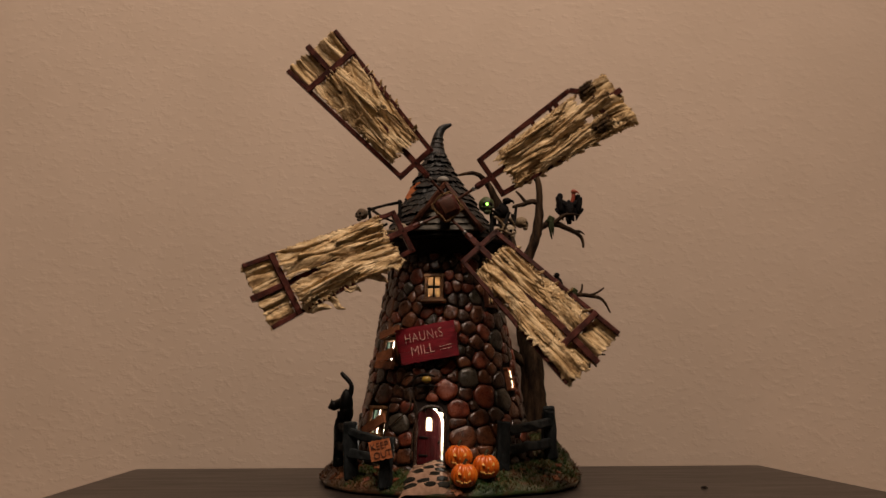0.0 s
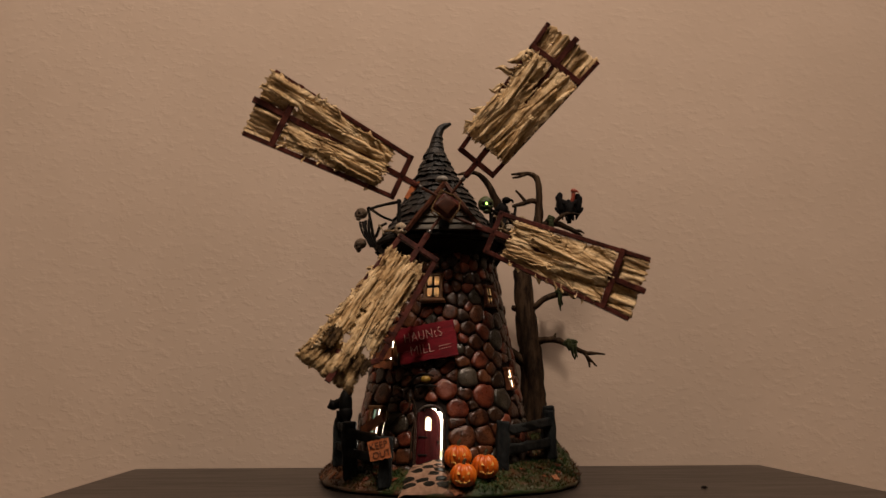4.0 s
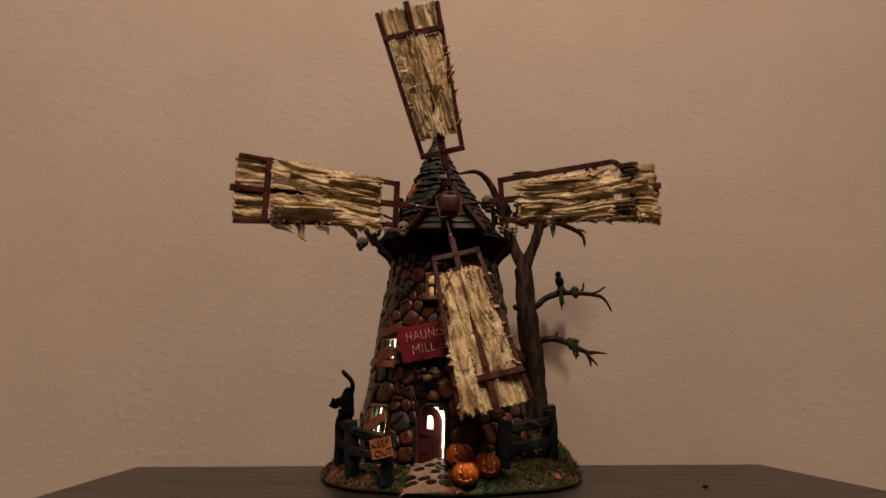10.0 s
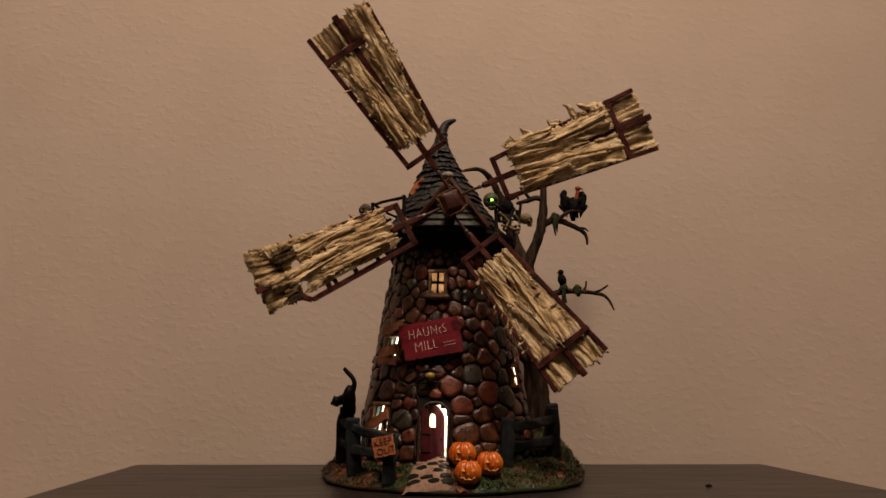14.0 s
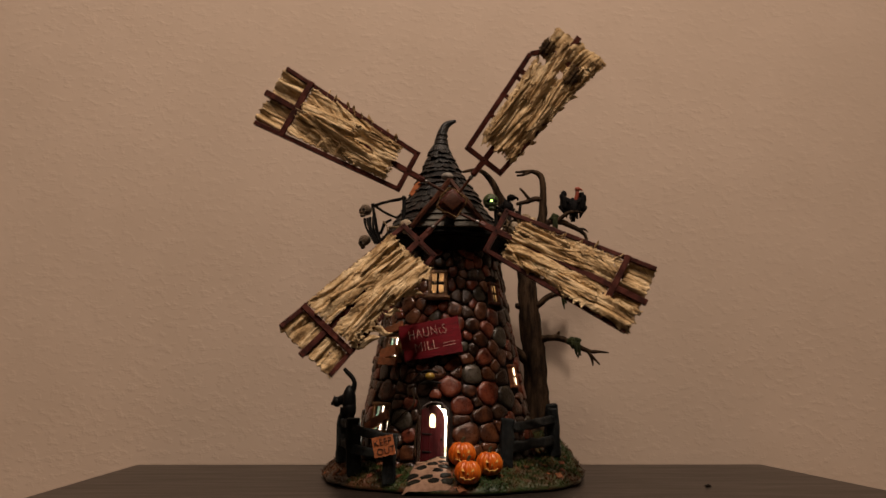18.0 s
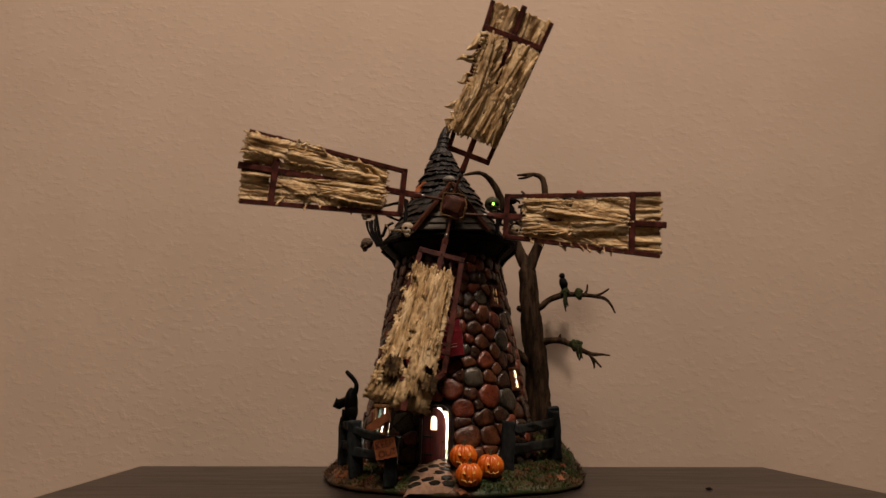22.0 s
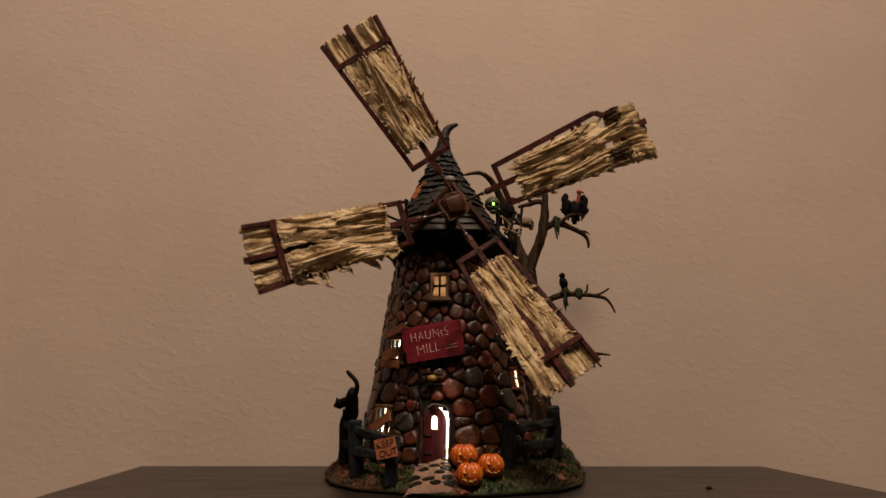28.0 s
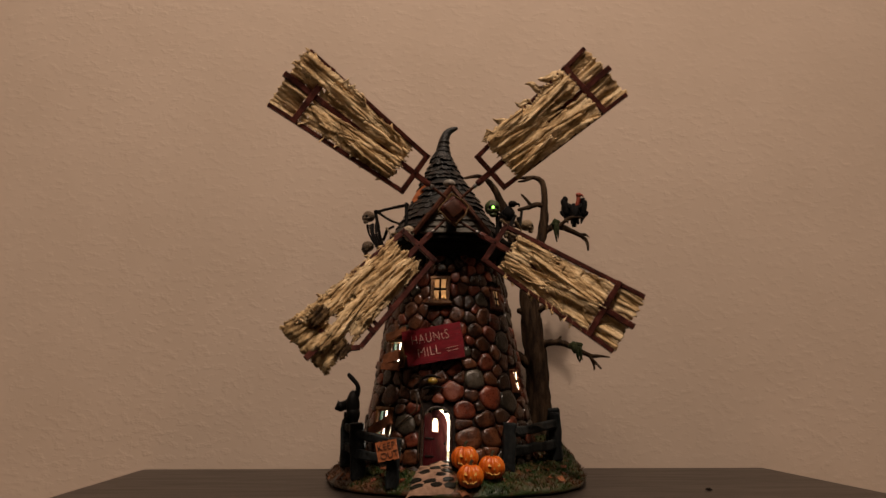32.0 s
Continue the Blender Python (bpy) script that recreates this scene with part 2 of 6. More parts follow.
M["letter"] = shader("cream_pink_lettering", [(0.611, 0.377, 0.312), (0.741, 0.52, 0.442)], 0.5, 200, 0.1)
M["black_letter"] = shader("black_lettering", [(0.012, 0.010, 0.009), (0.03, 0.02, 0.016)], 0.5, 200, 0.1)
M["bark"] = shader("grey_brown_bark", [(0.0088, 0.0048, 0.0024), (0.0309, 0.0181, 0.0096), (0.0599, 0.037, 0.0203)], 0.75, 110, 0.8, 260, stretch=(1.6, 1.6, 0.35), dirt=0.5, gloss=0.1)
M["moss"] = shader("hanging_green_moss", [(0.010, 0.015, 0.004), (0.034, 0.040, 0.013)], 0.8, 200, 0.6, gloss=0.2)
M["bird_black"] = shader("black_feathers", [(0.0025, 0.0025, 0.0027), (0.008, 0.007, 0.007)], 0.7, 250, 0.5, gloss=0.08)
M["bird_red"] = shader("bare_red_skin", [(0.22, 0.03, 0.015), (0.32, 0.07, 0.035)], 0.5, 250, 0.3)
M["fur_black"] = shader("black_glaze", [(0.002, 0.002, 0.002), (0.005, 0.0048, 0.0045)], 0.5, 250, 0.2, gloss=0.12)
M["pumpkin"] = shader("orange_pumpkin_glaze", [(0.34, 0.048, 0.003), (0.56, 0.115, 0.008), (0.64, 0.17, 0.016)], 0.3, 130, 0.2, dirt=0.2, dirt_and_shade_tone=(0.25, 0.05, 0.005))
M["face"] = shader("yellow_carved_face", [(0.75, 0.42, 0.09), (0.85, 0.56, 0.18)], 0.5, 200, 0.1)
M["stem"] = shader("dark_green_stem", [(0.02, 0.02, 0.008), (0.05, 0.045, 0.015)], 0.6, 250, 0.4)
M["bone"] = shader("yellowed_bone", [(0.09, 0.058, 0.025), (0.19, 0.13, 0.062), (0.25, 0.185, 0.105)], 0.5, 180, 0.4, dirt=0.5, dirt_and_shade_tone=(0.05, 0.035, 0.015))
M["pale_bone"] = shader("pale_bone", [(0.22, 0.165, 0.10), (0.36, 0.285, 0.19), (0.46, 0.38, 0.27)], 0.5, 180, 0.4, dirt=0.4, dirt_and_shade_tone=(0.07, 0.05, 0.025))
M["green_bone"] = shader("green_bone", [(0.012, 0.024, 0.004), (0.06, 0.085, 0.018)], 0.5, 200, 0.3, dirt=0.6)
M["turf"] = turf_paint("painted_turf", [(0.007, 0.018, 0.003), (0.020, 0.040, 0.007), (0.036, 0.036, 0.010), (0.060, 0.030, 0.011), (0.105, 0.036, 0.014)], 0.34, 38, 1.0, 420, dirt=0.4, gloss=0.4, spread=(0.36, 0.66))
M["rim"] = shader("black_felt", [(0.008, 0.007, 0.006), (0.016, 0.014, 0.012)], 0.9, 200, 0.2)
M["grass"] = shader("painted_grass", [(0.0081, 0.0297, 0.0068), (0.027, 0.0675, 0.0162)], 0.4, 220, 0.3, gloss=0.4)
M["dry_grass"] = shader("dry_grass", [(0.06, 0.035, 0.012), (0.12, 0.07, 0.026)], 0.5, 220, 0.3, gloss=0.3)
M["rust_grass"] = shader("rust_grass", [(0.045, 0.018, 0.007), (0.115, 0.046, 0.018)], 0.45, 220, 0.3, gloss=0.4)
M["leaf"] = shader("fallen_orange_leaf", [(0.0972, 0.0233, 0.0078), (0.1652, 0.0447, 0.0156), (0.2236, 0.0855, 0.0341)], 0.55, 160, 0.4, piece=0.5, gloss=0.3)
M["path"] = shader("sandy_path", [(0.176, 0.105, 0.06888), (0.2728, 0.1738, 0.1226)], 0.8, 150, 0.5, dirt=0.3, dirt_and_shade_tone=(0.2, 0.13, 0.08), gloss=0.1)
M["flag"] = shader("dark_flagstone", [(0.0048, 0.0042, 0.003), (0.0132, 0.012, 0.0084)], 0.8, 150, 0.4, piece=0.2, gloss=0.08)
M["inside"] = shader("white_inner_glaze", [(0.72, 0.68, 0.6), (0.8, 0.76, 0.68)], 0.6, 60, 0.1)
M["lantern"] = shader("mustard_lantern_glass", [(0.20, 0.125, 0.014), (0.29, 0.19, 0.032)], 0.35, 150, 0.1)
M["green_glow"] = glow("green_lamp", (0.35, 1.0, 0.10), 6.5)
M["bulb"] = glow("lit_bulb", (1.0, 0.80, 0.55), 12.0)
M["pale_stone"] = shader("pale_stone", [(0.16, 0.15, 0.13), (0.28, 0.26, 0.23)], 0.5, 200, 0.3, gloss=0.2)
M["steel"] = shader("worn_steel", [(0.084, 0.078, 0.072), (0.204, 0.192, 0.18)], 0.4, 240, 0.2, metal=0.8)
M["rope"] = shader("tan_twine", [(0.104, 0.0553, 0.0228), (0.208, 0.13, 0.0618)], 0.8, 260, 0.6, gloss=0.15)
M["teal"] = shader("teal_trim_paint", [(0.02, 0.10, 0.08), (0.05, 0.17, 0.14)], 0.5, 160, 0.2)


def pane_material(name, tone):
    """Frosted plastic panes that the bulb behind shines through."""
    m = bpy.data.materials.new(name)
    m.use_nodes = True
    nt = m.node_tree
    n, l = nt.nodes, nt.links
    out = n["Material Output"]
    n.remove(n["Principled BSDF"])
    tr = n.new("ShaderNodeBsdfTranslucent")
    tr.inputs["Color"].default_value = (*tone, 1)
    gl = n.new("ShaderNodeBsdfGlossy")
    gl.inputs["Roughness"].default_value = 0.25
    mix = n.new("ShaderNodeMixShader")
    mix.inputs[0].default_value = 0.06
    l.new(tr.outputs[0], mix.inputs[1])
    l.new(gl.outputs[0], mix.inputs[2])
    l.new(mix.outputs[0], out.inputs["Surface"])
    return m


M["pane"] = pane_material("frosted_pane", (0.92, 0.84, 0.70))
M["dim_pane"] = pane_material("dim_frosted_pane", (0.30, 0.225, 0.155))
M["tan_pane"] = pane_material("tan_frosted_pane", (0.36, 0.27, 0.185))

# ---- shapes ----


def part(name, bm, material, parent=None, label="", smooth=False, m=None):
    """Links a bmesh as one mesh object, under parent if given."""
    me = bpy.data.meshes.new(name)
    bm.to_mesh(me)
    bm.free()
    for mt in material if isinstance(material, (list, tuple)) else (material,):
        me.materials.append(mt)
    if smooth:
        me.shade_smooth()
    ob = new(name, me)
    if parent:
        ob.parent = parent
    if m is not None:
        ob.matrix_basis = m
    if label:
        ob["label"] = label
    return ob


def empty(name, place=(0, 0, 0), parent=None):
    ob = new(name)
    ob.empty_display_size = 0.01
    ob.location = place
    if parent:
        ob.parent = parent
    return ob


def box(bm, size, m=None, bevel=0.0, jitter=0.0, seg=1, cuts=0):
    """A box of that size about the pose m, with bevelled edges and, with jitter, a worn uneven outline."""
    piece = bmesh.new()
    bmesh.ops.create_cube(piece, size=1.0)
    bmesh.ops.scale(piece, vec=size, verts=piece.verts[:])
    if cuts:
        axis = max(range(3), key=lambda i: size[i])
        es = [e for e in piece.edges if abs((e.verts[0].co - e.verts[1].co)[axis]) > size[axis] * 0.5]
        bmesh.ops.subdivide_edges(piece, edges=es, cuts=cuts, use_grid_fill=True)
    if bevel:
        es = [e for e in piece.edges if len(e.link_faces) == 2 and e.calc_face_angle(0) > 0.5]
        bmesh.ops.bevel(piece, geom=es, offset=bevel, segments=seg, affect="EDGES", profile=0.5)
    if jitter:
        for v in piece.verts:
            v.co += noise.noise_vector(v.co * 90 + Vector((size[0] * 999, size[1] * 777, size[2] * 555))) * jitter
    if m is not None:
        bmesh.ops.transform(piece, matrix=m, verts=piece.verts[:])
    tmp = bpy.data.meshes.new("piece")
    piece.to_mesh(tmp)
    piece.free()
    bm.from_mesh(tmp)
    bpy.data.meshes.remove(tmp)
    return bm


def bx(size, m=None, **k):
    bm = bmesh.new()
    box(bm, size, m, **k)
    return bm


def tube(bm, points, radii, sides=8, knobs=0.0, caps=True, ridges=0.0):
    """A round limb through the points, smoothly bent, with a radius at each; knobs roughens it."""
    pts = [Vector(p) for p in points]
    fine, rad = [], []
    for i in range(len(pts) - 1):
        p0, p1, p2, p3 = pts[max(0, i - 1)], pts[i], pts[i + 1], pts[min(len(pts) - 1, i + 2)]
        for k in range(4):
            t = k / 4
            fine.append(0.5 * (2 * p1 + (p2 - p0) * t + (2 * p0 - 5 * p1 + 4 * p2 - p3) * t * t + (3 * p1 - p0 - 3 * p2 + p3) * t ** 3))
            rad.append(radii[i] + (radii[i + 1] - radii[i]) * t)
    fine.append(pts[-1])
    rad.append(radii[-1])
    rings = []
    side = Vector((0.31, 0.9, 0.17))
    for i, p in enumerate(fine):
        ahead = (fine[min(i + 1, len(fine) - 1)] - fine[max(i - 1, 0)]).normalized()
        side = (side - ahead * side.dot(ahead)).normalized()
        up = ahead.cross(side)
        ring = []
        for k in range(sides):
            a = 2 * math.pi * k / sides
            d = side * math.cos(a) + up * math.sin(a)
            r = rad[i] * (1 + knobs * noise.noise(p * 160 + d * 1.7))
            if ridges:
                r *= 1 - ridges * abs(noise.noise(Vector((d.x * 4.2, d.y * 4.2, p.z * 16 + d.z)))) * 2
            ring.append(bm.verts.new(p + d * r))
        rings.append(ring)
    for a, b in zip(rings, rings[1:]):
        for k in range(sides):
            bm.faces.new((a[k], a[(k + 1) % sides], b[(k + 1) % sides], b[k]))
    if caps:
        bm.faces.new(rings[0][::-1])
        bm.faces.new(rings[-1])
    return bm


def tb(points, radii, **k):
    return tube(bmesh.new(), points, radii, **k)


def blob(bm, place, size, detail=2, rough=0.0, turn=(0, 0, 0), freq=120):
    """A rounded lump."""
    vs = bmesh.ops.create_icosphere(bm, subdivisions=detail, radius=1.0)["verts"]
    m = pose(*place, *turn) @ Matrix.Diagonal((*size, 1))
    for v in vs:
        n0 = v.co.copy()
        v.co = m @ v.co
        if rough:
            v.co += (m.to_3x3() @ n0) * rough * noise.noise(v.co * freq)
    return vs


def lathe(bm, rings, sides=48, centre=(0, 0), top=True, bottom=True):
    """A turned body from (radius, height) rings."""
    loops = []
    for r, z in rings:
        loops.append([bm.verts.new((centre[0] + r * math.sin(2 * math.pi * k / sides), centre[1] - r * math.cos(2 * math.pi * k / sides), z)) for k in range(sides)])
    for a, b in zip(loops, loops[1:]):
        for k in range(sides):
            bm.faces.new((a[k], a[(k + 1) % sides], b[(k + 1) % sides], b[k]))
    if bottom:
        bm.faces.new(loops[0][::-1])
    if top:
        bm.faces.new(loops[-1])
    return bm


def words(name, text, height, material, parent, m, label="", weight=0.0, spacing=1.0, narrow=1.0):
    """Lettering in the built-in font, standing up to face -y at the pose m."""
    cu = bpy.data.curves.new(name, "FONT")
    cu.body, cu.size, cu.align_x, cu.align_y = text, height, "CENTER", "CENTER"
    cu.extrude, cu.offset, cu.space_character = 0.0003, weight, spacing
    tmp = new(name, cu)
    dg = bpy.context.evaluated_depsgraph_get()
    me = bpy.data.meshes.new_from_object(tmp.evaluated_get(dg))
    bpy.data.objects.remove(tmp)
    bpy.data.curves.remove(cu)
    me.materials.clear()
    me.materials.append(material)
    ob = new(name, me)
    ob.parent = parent
    ob.matrix_basis = m @ pose(0, 0, 0, 90, 0, 0) @ Matrix.Diagonal((narrow, 1, 1, 1))
    if label:
        ob["label"] = label
    return ob

# ---- the room ----
TURN = 3.5  # the wall and table stand at this angle to the mill
ROOM = pose(0, 0, 0, 0, 0, TURN)


def room():
    def slab(name, size, x, y, z, material, label, category):
        ob = part(name, bx(size), material, None, label, m=ROOM @ pose(x, y, z))
        return tagged(ob, label, category, kind="structure")

    slab("wall_north", (6.4, 0.1, 3.1), 0, 0.145 + 0.05, 0.73, M["wall"], "beige painted wall with orange-peel texture", "wall")
    slab("wall_south", (6.4, 0.1, 3.1), 0, -4.55, 0.73, M["wall"], "beige painted wall closing the room", "wall")
    slab("wall_west", (0.1, 4.6, 3.1), -3.15, -2.2, 0.73, M["wall"], "beige painted side wall of the room", "wall")
    slab("wall_east", (0.1, 4.6, 3.1), 3.15, -2.2, 0.73, M["wall"], "beige painted side wall of the room", "wall")
    slab("floor", (6.4, 4.9, 0.1), 0, -2.2, -0.82, M["floor"], "unseen floor of the room, kept pale to bounce light upwards", "floor")
    slab("ceiling", (6.4, 4.9, 0.1), 0, -2.2, 2.28, M["ceiling"], "plain white painted ceiling", "ceiling")


def table():
    """The dark rectangular side table: back corners at the wall, front edge under the camera's view."""
    t = empty("side_table")
    t.matrix_basis = ROOM @ pose(0.021, -0.095, -0.77)
    tagged(t, "dark espresso wooden side table with a smooth top", "table")
    part("tabletop", bx((0.662, 0.46, 0.028), pose(0, 0, 0.756), bevel=0.003, seg=2), M["table"], t)
    for sx in (-1, 1):
        part("apron", bx((0.018, 0.36, 0.07), pose(sx * 0.29, 0, 0.707), bevel=0.001), M["table"], t)
        part("apron", bx((0.55, 0.018, 0.07), pose(0, sx * 0.19, 0.707), bevel=0.001), M["table"], t)
        for sy in (-1, 1):
            part("leg", bx((0.04, 0.04, 0.742), pose(sx * 0.295, sy * 0.195, 0.371), bevel=0.002), M["table"], t)


def unseen_fitting(name, x, y, r, label):
    """An added round fitting on the unseen ceiling that gives no light: a turned white rim and a frosted cover."""
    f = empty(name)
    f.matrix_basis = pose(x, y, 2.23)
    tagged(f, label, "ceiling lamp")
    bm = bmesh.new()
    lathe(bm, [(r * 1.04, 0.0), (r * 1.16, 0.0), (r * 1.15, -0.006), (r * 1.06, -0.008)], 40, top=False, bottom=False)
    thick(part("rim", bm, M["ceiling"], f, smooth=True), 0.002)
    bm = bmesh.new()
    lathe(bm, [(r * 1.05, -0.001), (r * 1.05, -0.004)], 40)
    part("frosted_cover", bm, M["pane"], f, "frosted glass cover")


def thick(ob, t=0.0012):
    mod = ob.modifiers.new("thickness", "SOLIDIFY")
    mod.thickness, mod.offset = t, 0


room()
table()
# fittings added out of view where the two overhead lamps stand
unseen_fitting("unseen_downlight_fitting", 0.305, -0.89, 0.055, "small round fitting added at the downlight, unseen and giving no light")
unseen_fitting("unseen_fill_fitting", -0.12, -1.25, 0.30, "wide round frosted fitting added at the fill lamp, unseen and giving no light")

# ---- the moulded ground ----
BASE_C, BASE_R = (0.0065, 0.006), (0.1155, 0.107)


def edge_of(a):
    """How far the uneven rim of the base lies out in the direction a."""
    return 1 + 0.025 * math.sin(3 * a) + 0.015 * math.sin(7 * a) + 0.010 * math.sin(13 * a)


def ground(x, y):
    """The height of the moulded ground."""
    dx, dy = (x - BASE_C[0]) / BASE_R[0], (y - BASE_C[1]) / BASE_R[1]
    e = math.hypot(dx, dy) / edge_of(math.atan2(dy, dx))
    s = min(1, max(0, (1 - e) / 0.40))
    h = 0.0034 + 0.0192 * s ** 0.72
    h += 0.0060 * math.exp(-((x + 0.088) ** 2 + (y + 0.004) ** 2) / 0.0011) * min(1, s * 6)
    h += 0.023 * math.exp(-((x - 0.097) ** 2 + (y - 0.048) ** 2) / 0.0014) * min(1, s * 5)
    h += 0.0016 * noise.noise(Vector((x * 60, y * 60, 3))) * min(1, s * 4)
    along = -0.0585 - y  # the path itself stays even
    off = abs(x + 0.0115 + 0.051 * along) - 0.0165 - 0.071 * along if along > -0.004 else 1
    lump = 0.0020 * noise.noise(Vector((x * 190, y * 190, 0))) + 0.0007 * noise.noise(Vector((x * 420, y * 420, 5)))
    return h + lump * min(1, (1 - e) * 8 + 0.3) * min(1, max(0, off / 0.004))


def display_base():
    b = empty("display_base")
    tagged(b, "moulded scenery base with painted grass, leaves and a sandy path", "display base")
    bm = bmesh.new()
    n_a, n_r = 180, 44
    rings = []
    for i in range(1, n_r + 1):
        f = i / n_r
        ring = []
        for k in range(n_a):
            a = 2 * math.pi * k / n_a
            q = f * edge_of(a) * 0.9999
            x, y = BASE_C[0] + BASE_R[0] * q * math.cos(a), BASE_C[1] + BASE_R[1] * q * math.sin(a)
            ring.append(bm.verts.new((x, y, ground(x, y))))
        rings.append(ring)
    c = bm.verts.new((*BASE_C, ground(*BASE_C)))
    for k in range(n_a):
        bm.faces.new((c, rings[0][k], rings[0][(k + 1) % n_a]))
    for a, b2 in zip(rings, rings[1:]):
        for k in range(n_a):
            bm.faces.new((a[k], b2[k], b2[(k + 1) % n_a], a[(k + 1) % n_a]))
    low = []
    for k in range(n_a):
        a = 2 * math.pi * k / n_a
        q = edge_of(a) * 0.992
        low.append(bm.verts.new((BASE_C[0] + BASE_R[0] * q * math.cos(a), BASE_C[1] + BASE_R[1] * q * math.sin(a), 0.0016)))
    for k in range(n_a):
        bm.faces.new((rings[-1][k], low[k], low[(k + 1) % n_a], rings[-1][(k + 1) % n_a]))
    part("turf", bm, M["turf"], b, "lumpy painted turf in green and brown", smooth=True)
    bm = bmesh.new()
    lo, hi = [], []
    for k in range(n_a):
        a = 2 * math.pi * k / n_a
        for lst, s, z in ((lo, 0.976, 0.0), (hi, 0.985, 0.0020)):
            q = edge_of(a) * s
            lst.append(bm.verts.new((BASE_C[0] + BASE_R[0] * q * math.cos(a), BASE_C[1] + BASE_R[1] * q * math.sin(a), z)))
    for k in range(n_a):
        bm.faces.new((lo[k], lo[(k + 1) % n_a], hi[(k + 1) % n_a], hi[k]))
    bm.faces.new(lo[::-1])
    bm.faces.new(hi)
    part("felt_rim", bm, M["rim"], b, "black felt underside")
    # the sandy path from the door to the front rim, with dark flagstones let into it
    bm = bmesh.new()
    cols, rows = 14, 26
    grid = []
    for j in range(rows + 1):
        f = j / rows
        y = -0.0585 - 0.0448 * f
        cx, w = -0.0115 - 0.0025 * f, 0.0148 + 0.0035 * f
        grid.append([])
        for i in range(cols + 1):
            u = i / cols * 2 - 1
            ww = w * (1 + 0.08 * noise.noise(Vector((j * 0.4, u * 2, 7))))
            x = cx + u * ww
            drop = 0.0013 * max(0, abs(u) - 0.75) / 0.25
            sink = 0.0020 * max(0, f - 0.96) / 0.04
            grid[-1].append(bm.verts.new((x, y, ground(x, y) + 0.0021 - sink - drop * 2.2 + 0.0003 * noise.noise(Vector((x * 700, y * 700, 0))))))
    for a, b2 in zip(grid, grid[1:]):
        for i in range(cols):
            bm.faces.new((a[i], b2[i], b2[i + 1], a[i + 1]))
    path = part("path", bm, M["path"], b, "sandy beige path with dark flagstones", smooth=True)
    rnd = random.Random(5)
    spots = []
    for _ in range(900):
        f = rnd.uniform(0.04, 0.97)
        u = rnd.uniform(-0.8, 0.8)
        cx, w = -0.0115 - 0.0025 * f, 0.0148 + 0.0035 * f
        x, y = cx + u * w, -0.0585 - 0.041 * f
        if all(((x - p[0]) / 1.55) ** 2 + (y - p[1]) ** 2 > 0.0064 ** 2 for p in spots):
            spots.append((x, y))
    for x, y in spots:
        bm = bmesh.new()
        s = rnd.uniform(0.0026, 0.0035)
        k = 11
        ring, hi = [], []
        for i in range(k):
            a, w = 6.283 * i / k, s * rnd.uniform(0.78, 1.15)
            for lst, share, up in ((ring, 1.0, 0.0019), (hi, 0.85, 0.0025)):
                px, py = x + 1.65 * w * share * math.cos(a), y + w * share * math.sin(a)
                lst.append(bm.verts.new((px, py, ground(px, py) + up)))
        for i in range(k):
            bm.faces.new((ring[i], ring[(i + 1) % k], hi[(i + 1) % k], hi[i]))
        bm.faces.new(hi)
        part("flagstone", bm, M["flag"], path)
    return b


# ---- the stone tower ----
AX, AY = 0.0, 0.010
R0, SLOPE = 0.0815, 0.18


def rad(z):
    return R0 - SLOPE * z


def on(a, z, out=0.0):
    """A place on the tower's wall: degrees round it from the front towards +x, and a height."""
    r = rad(z) + out
    return Vector((AX + r * math.sin(radians(a)), AY - r * math.cos(radians(a)), z))


def facing(a, z, out=0.0):
    """The pose of a thing set on the wall: its -y looks outwards, x runs round it, z follows the slope."""
    return Matrix.Translation(on(a, z, out)) @ pose(0, 0, 0, 0, 0, a) @ pose(0, 0, 0, -math.degrees(math.atan(SLOPE)), 0, 0)


# openings: centre degrees, half width in degrees, bottom and top height
DOOR = (-7.6, 9.4, 0.0215, 0.0655)
WINDOWS = {"top": (-8.2, 6.2, 0.1555, 0.1770), "mid": (-45.0, 8.0, 0.103, 0.1225), "low": (-48.5, 7.0, 0.0425, 0.0655), "right_top": (49.0, 4.8, 0.1515, 0.1685), "right_low": (60.0, 4.4, 0.0800, 0.0975)}


def in_opening(a, z):
    c, w, lo, hi = DOOR
    if abs(a - c) < w and lo - 0.004 < z < hi:
        up = hi - 0.012
        if z < up or ((a - c) / w) ** 2 + ((z - up) / 0.012) ** 2 < 1:
            return True
    return any(abs(a - c) < w and lo - 0.002 < z < hi for c, w, lo, hi in WINDOWS.values())


def clip(poly, px, pz, nx, nz):
    """Cuts a convex polygon to the side of the line through p that n points away from."""
    out = []
    for i, (x, z) in enumerate(poly):
        x2, z2 = poly[(i + 1) % len(poly)]
        d, d2 = (x - px) * nx + (z - pz) * nz, (x2 - px) * nx + (z2 - pz) * nz
        if d <= 0:
            out.append((x, z))
        if d * d2 < 0:
            t = d / (d - d2)
            out.append((x + (x2 - x) * t, z + (z2 - z) * t))
    return out


